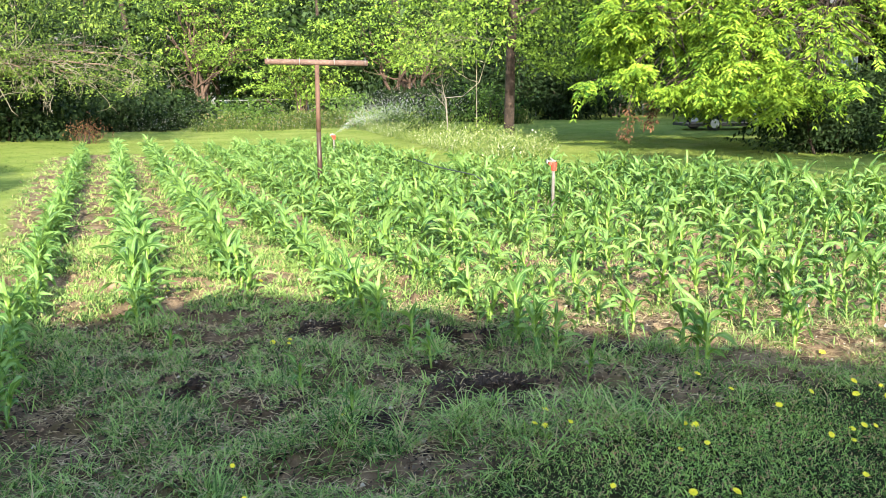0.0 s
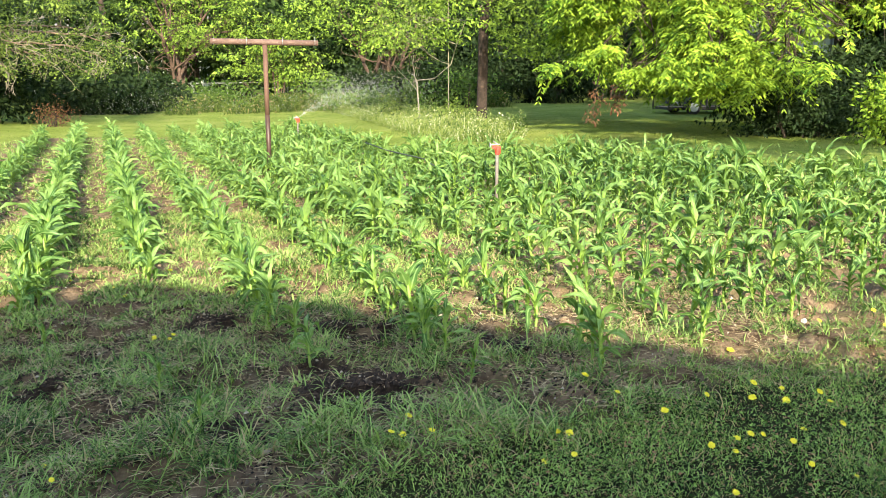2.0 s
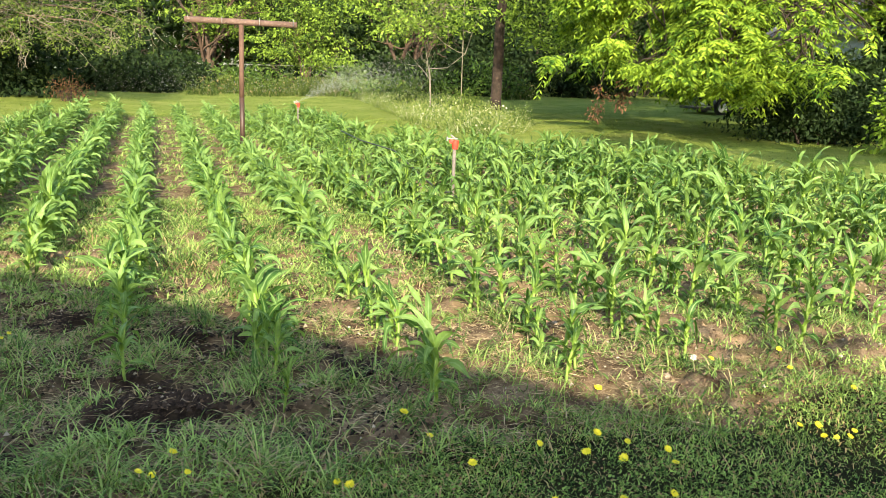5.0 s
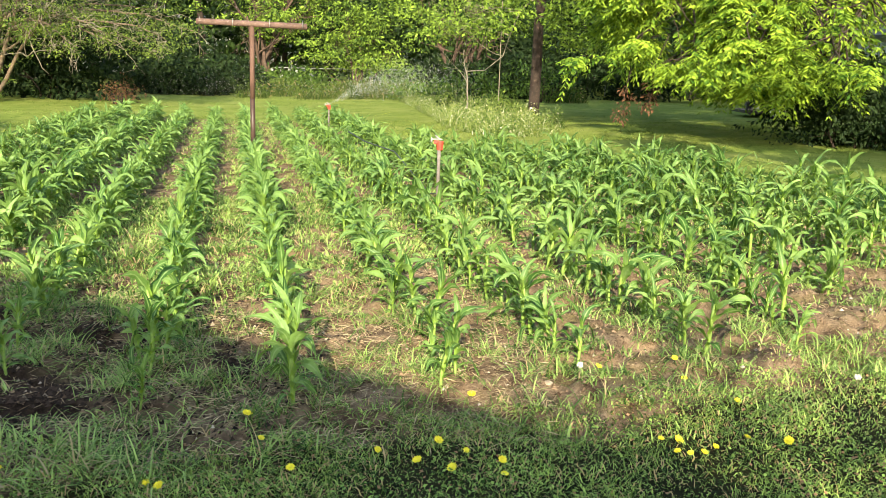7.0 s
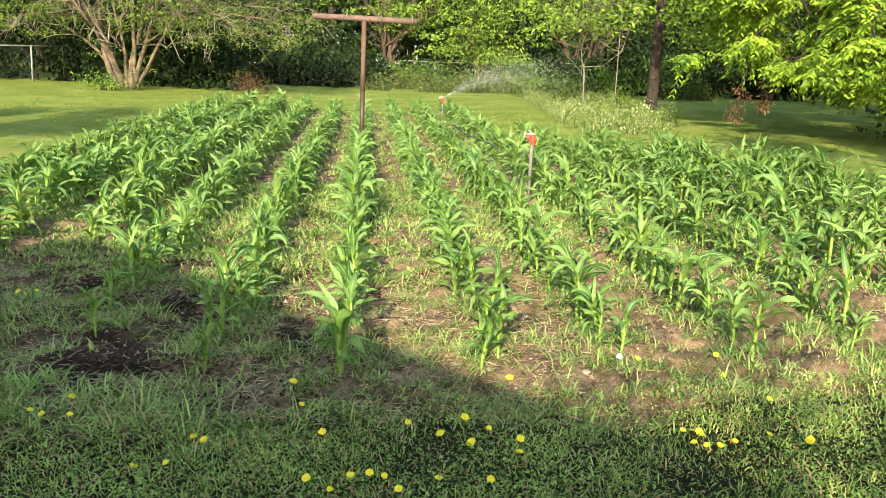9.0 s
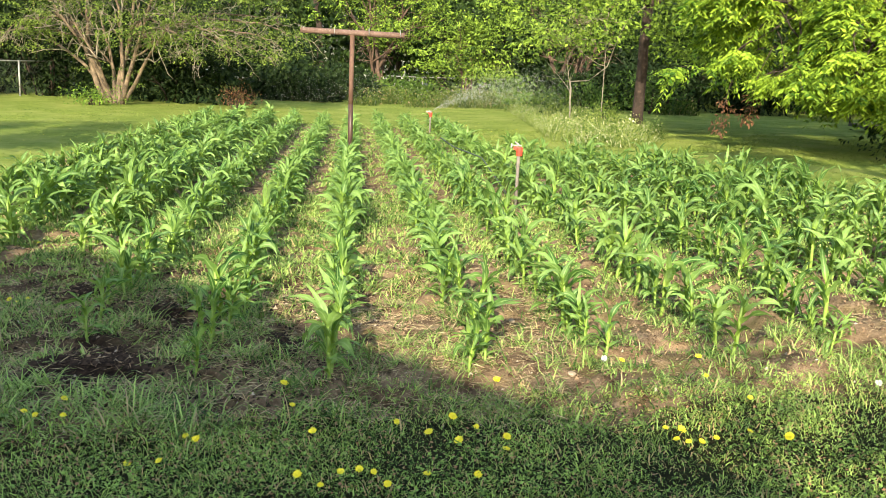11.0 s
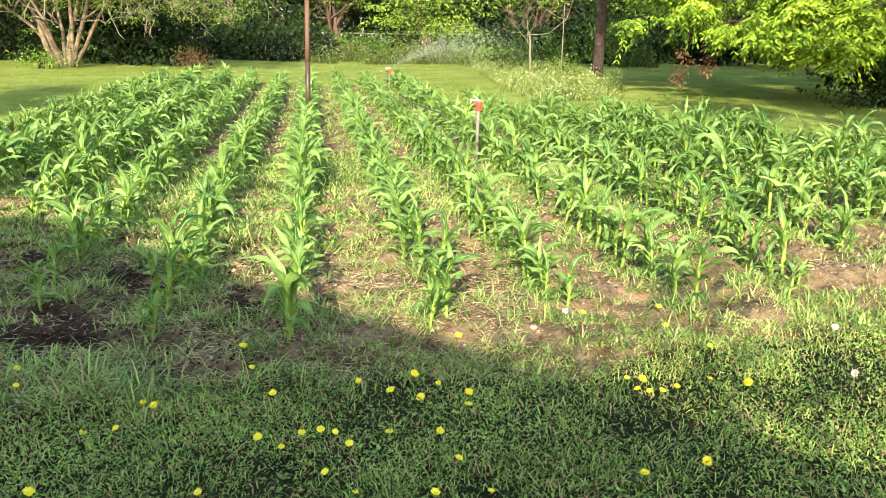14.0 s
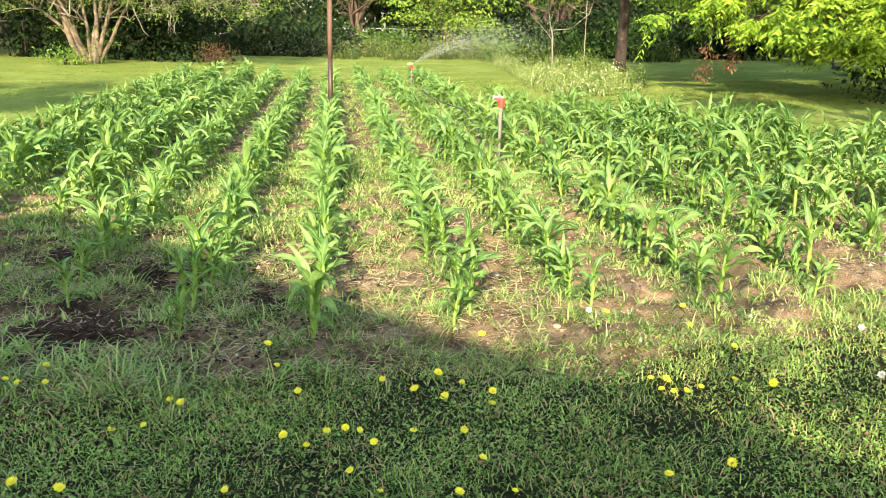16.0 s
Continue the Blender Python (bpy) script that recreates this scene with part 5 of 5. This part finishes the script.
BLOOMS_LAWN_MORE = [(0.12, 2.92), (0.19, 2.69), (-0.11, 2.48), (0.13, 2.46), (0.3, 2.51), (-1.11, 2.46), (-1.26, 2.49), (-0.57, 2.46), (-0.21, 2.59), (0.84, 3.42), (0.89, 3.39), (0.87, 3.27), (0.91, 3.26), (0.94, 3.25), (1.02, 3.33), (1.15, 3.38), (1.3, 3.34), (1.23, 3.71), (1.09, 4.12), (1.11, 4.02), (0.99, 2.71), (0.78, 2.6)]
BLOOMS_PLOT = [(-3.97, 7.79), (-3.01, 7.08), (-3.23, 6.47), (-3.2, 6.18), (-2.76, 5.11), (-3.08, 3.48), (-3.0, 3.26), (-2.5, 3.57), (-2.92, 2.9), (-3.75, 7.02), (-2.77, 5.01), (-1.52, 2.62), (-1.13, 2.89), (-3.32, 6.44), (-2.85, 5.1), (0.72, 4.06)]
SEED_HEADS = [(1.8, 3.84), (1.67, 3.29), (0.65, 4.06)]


def dandelions():
    rng = np.random.default_rng(15)
    kinds = []
    for k in range(5):
        tall = 0.026 + 0.008 * k
        base = thing("dandelion", 0, 0, 0, "yellow dandelion bloom on a thin stem in grass", "flower", "dandelions")
        child("stem", tri_mesh("stem", *tube([(0, 0, -0.01), (0.004, 0, tall * 0.6), (0, 0, tall)], [0.0018] * 3, 5), M_STEM, True), base)
        h = Heap()
        for ring, (count, length, lift) in enumerate(((16, 0.021, 0.15), (14, 0.016, 0.5), (9, 0.010, 1.0))):
            a = np.linspace(0, 2 * np.pi, count, endpoint=False) + ring * 0.2 + rng.normal(0, 0.05, count)
            way = np.stack([np.cos(a), np.sin(a), np.full(count, lift)], 1)
            h.add(*leaves(np.tile([0, 0, tall + 0.002], (count, 1)), way, np.full(count, length) * rng.uniform(0.9, 1.1, count), rng, 0.55, 0.03, 0.95))
        child("bloom", h.mesh("bloom", M_PETAL), base, "yellow petal head")
        kinds.append(base)
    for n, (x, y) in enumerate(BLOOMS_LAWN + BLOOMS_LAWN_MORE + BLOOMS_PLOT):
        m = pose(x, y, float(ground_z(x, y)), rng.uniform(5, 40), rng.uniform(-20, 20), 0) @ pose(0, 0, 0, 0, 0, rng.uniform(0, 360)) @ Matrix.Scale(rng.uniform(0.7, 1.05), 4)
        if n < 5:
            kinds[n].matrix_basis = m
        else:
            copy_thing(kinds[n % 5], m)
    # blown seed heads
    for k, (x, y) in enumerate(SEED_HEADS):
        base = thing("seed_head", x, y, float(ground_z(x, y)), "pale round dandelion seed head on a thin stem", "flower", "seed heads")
        child("stem", tri_mesh("stem", *tube([(0, 0, -0.01), (0.003, 0, 0.04), (0, 0, 0.075)], [0.0016] * 3, 5), M_STEM, True), base)
        h = Heap()
        way = rng.normal(size=(90, 3))
        h.add(*leaves(np.tile([0, 0, 0.078], (90, 1)), way, np.full(90, 0.017), rng, 0.35, 0.02, 0.0))
        child("fluff", h.mesh("fluff", M_SEED), base, "whitish seed fluff")
    # far lawn blooms
    for n in range(26):
        x, y = (rng.uniform(-9, -6.5), rng.uniform(10, 19)) if n < 12 else (rng.uniform(-1.6, 0.3), rng.uniform(20, 26))
        copy_thing(kinds[n % 5], pose(x, y, float(ground_z(x, y)), rng.uniform(-10, 10), 0, rng.uniform(0, 360)))


def stones():
    rng = np.random.default_rng(16)
    for n in range(26):
        x, y = rng.uniform(-3.6, 2.6), rng.uniform(2.9, 7.0)
        s = rng.uniform(0.008, 0.022)
        if n == 0:
            x, y, s = 0.5, 4.0, 0.024
        if in_field(np.array(x), np.array(y)) < 0.3:
            continue
        bm = bmesh.new()
        bmesh.ops.create_icosphere(bm, subdivisions=2, radius=s)
        for v in bm.verts:
            v.co *= 1 + 0.35 * (noise.noise(v.co * 40 + Vector((n, 0, 0))))
            v.co.z *= 0.6
        me = bpy.data.meshes.new("stone")
        bm.to_mesh(me)
        bm.free()
        me.materials.append(M_STONE)
        ob = tagged(new("stone", me), "small pale stone lying on garden soil", "stone", "stones")
        ob.matrix_world = pose(x, y, float(ground_z(x, y)) + s * 0.25, 0, 0, rng.uniform(0, 360))


dandelions()
stones()

# ---------------------------------------------------------------- trailer, sheds and houses


def trailer():
    x, y = 10.8, 27.9
    base = thing("utility_trailer", x, y, float(ground_z(x, y)) - 0.02, "small black utility trailer with white-rimmed wheels on the lawn", "trailer")
    part("deck", box(bmesh.new(), -0.78, -0.62, 0.20, 1.75, 0.62, 0.24, 0.01), M_DECK, base)
    for y in (-0.66, 0.62):
        bm = bmesh.new()
        box(bm, -0.80, y, 0.15, 1.8, y + 0.05, 0.25, 0.006)
        part("side_beam", bm, M_BLACK, base)
        part("side_rail", box(bmesh.new(), -0.80, y, 0.58, 1.8, y + 0.04, 0.62, 0.004), M_BLACK, base)
        for x in (-0.80, -0.30, 0.5, 1.1, 1.76):
            part("rail_post", box(bmesh.new(), x, y, 0.25, x + 0.04, y + 0.04, 0.58), M_BLACK, base)
        # bent mudguard over the wheel
        bm = bmesh.new()
        out = -0.20 if y < 0 else 0.24
        for k in range(6):
            a0, a1 = [math.radians(15 + 25 * q) for q in (k, k + 1)]
            ring = [bm.verts.new((math.cos(a) * r, yy, 0.25 + math.sin(a) * r)) for yy in (y, y + out) for a, r in ((a0, 0.31), (a1, 0.31), (a1, 0.325), (a0, 0.325))]
            for f in ((0, 1, 2, 3), (7, 6, 5, 4), (0, 4, 5, 1), (1, 5, 6, 2), (2, 6, 7, 3), (3, 7, 4, 0)):
                bm.faces.new([ring[q] for q in f])
        bmesh.ops.remove_doubles(bm, verts=bm.verts, dist=0.0005)
        part("mudguard", bm, M_BLACK, base)
        wy = y - 0.09 if y < 0 else y + 0.13
        bm = bmesh.new()
        bmesh.ops.create_cone(bm, cap_ends=True, segments=28, radius1=0.25, radius2=0.25, depth=0.15, matrix=pose(0, wy, 0.25, 90))
        bmesh.ops.bevel(bm, geom=[e for e in bm.edges if e.calc_face_angle(0) > 1], offset=0.03, segments=3, affect='EDGES')
        wheel = part("wheel", bm, M_TYRE, base)
        bm = bmesh.new()
        bmesh.ops.create_cone(bm, cap_ends=True, segments=24, radius1=0.15, radius2=0.15, depth=0.16, matrix=pose(0, wy, 0.25, 90))
        part("rim", bm, M_RIM, wheel, "white steel rim")
    part("tail_bar", box(bmesh.new(), -0.81, -0.61, 0.16, -0.77, 0.61, 0.24, 0.006), M_BLACK, base)
    part("draw_bar", box(bmesh.new(), 1.8, -0.04, 0.16, 2.9, 0.04, 0.24, 0.006), M_BLACK, base)


def gabled(name, x, y, turn, w, d, wall_h, ridge_h, over, label, wall_mat, windows=()):
    """A house with boarded walls, gables and a pitched roof; its ridge runs along its depth."""
    base = thing(name, x, y, 0, label, "house")
    base.matrix_world = pose(x, y, 0, 0, 0, turn)
    for sx in (-1, 1):
        part("side_wall", box(bmesh.new(), sx * w / 2 - 0.1, -d / 2, -0.2, sx * w / 2 + 0.1, d / 2, wall_h), wall_mat, base)
    for sy in (-1, 1):
        bm = bmesh.new()
        prof = [(-w / 2 - 0.1, -0.2), (w / 2 + 0.1, -0.2), (w / 2 + 0.1, wall_h), (0, ridge_h - 0.05), (-w / 2 - 0.1, wall_h)]
        f = bm.faces.new([bm.verts.new((a, sy * d / 2 - 0.1, b)) for a, b in prof])
        ext = bmesh.ops.extrude_face_region(bm, geom=[f])["geom"]
        bmesh.ops.translate(bm, verts=[v for v in ext if isinstance(v, bmesh.types.BMVert)], vec=(0, 0.2, 0))
        bmesh.ops.recalc_face_normals(bm, faces=bm.faces)
        wall = part("gable_wall", bm, wall_mat, base)
        bm = bmesh.new()
        z = 0.1
        while z < ridge_h - 0.3:
            half = w / 2 + 0.1 if z < wall_h else (w / 2) * (ridge_h - z) / (ridge_h - wall_h)
            box(bm, -half, sy * (d / 2 + 0.112) - 0.012, z, half, sy * (d / 2 + 0.112) + 0.012, z + 0.15)
            z += 0.17
        part("siding", bm, wall_mat, wall, "lapped siding boards")
        for u, v, ww, hh in windows:
            bm = bmesh.new()
            box(bm, u - ww / 2 - 0.06, sy * (d / 2 + 0.14) - 0.03, v - 0.06, u + ww / 2 + 0.06, sy * (d / 2 + 0.14) + 0.03, v + hh + 0.06, 0.01)
            win = part("window", bm, M_WHITE, base)
            bm = bmesh.new()
            box(bm, u - ww / 2, sy * (d / 2 + 0.18) - 0.01, v, u + ww / 2, sy * (d / 2 + 0.18) + 0.01, v + hh)
            part("pane", bm, M_GLASS, win)
    slope = math.atan2(ridge_h - wall_h, w / 2)
    length = (w / 2 + over) / math.cos(slope)
    for sx in (-1, 1):
        bm = bmesh.new()
        box(bm, 0, -d / 2 - over, 0, length, d / 2 + over, 0.12)
        bmesh.ops.transform(bm, verts=bm.verts, matrix=Matrix.Translation((0, 0, ridge_h - 0.02)) @ Matrix.Rotation(slope, 4, 'Y'))
        if sx < 0:
            bmesh.ops.transform(bm, verts=bm.verts, matrix=Matrix.Scale(-1, 4, (1, 0, 0)))
            bmesh.ops.reverse_faces(bm, faces=bm.faces)
        part("roof", bm, M_ROOF, base)
        for sy in (-1, 1):
            yy = sy * (d / 2 + over + 0.02)
            bm = box(bmesh.new(), 0, yy - 0.015, -0.04, length, yy + 0.015, 0.11)
            bmesh.ops.transform(bm, verts=bm.verts, matrix=Matrix.Translation((0, 0, ridge_h - 0.02)) @ Matrix.Rotation(slope, 4, 'Y'))
            if sx < 0:
                bmesh.ops.transform(bm, verts=bm.verts, matrix=Matrix.Scale(-1, 4, (1, 0, 0)))
                bmesh.ops.reverse_faces(bm, faces=bm.faces)
            part("rake_board", bm, M_WHITE, base)
    return base


trailer()
gabled("white_house", 19.11, 28.62, 0, 9.0, 6.0, 2.85, 6.1, 0.4, "white boarded house behind the thicket", M_WHITE)
gabled("neighbour_house", -15.5, 66.0, 90, 8.0, 16.0, 2.8, 5.0, 0.4, "white neighbouring house beyond the woods", M_WHITE, windows=((-2, 0.9, 1.0, 1.2), (2, 0.9, 1.0, 1.2)))
gabled("home", -3.6, -8.53, 0, 9.4, 9.6, 2.585, 4.04, 0.35, "pale house whose gable shades the near garden", M_BRICK, windows=((-2, 0.9, 1.0, 1.2), (2, 0.9, 1.0, 1.2)))
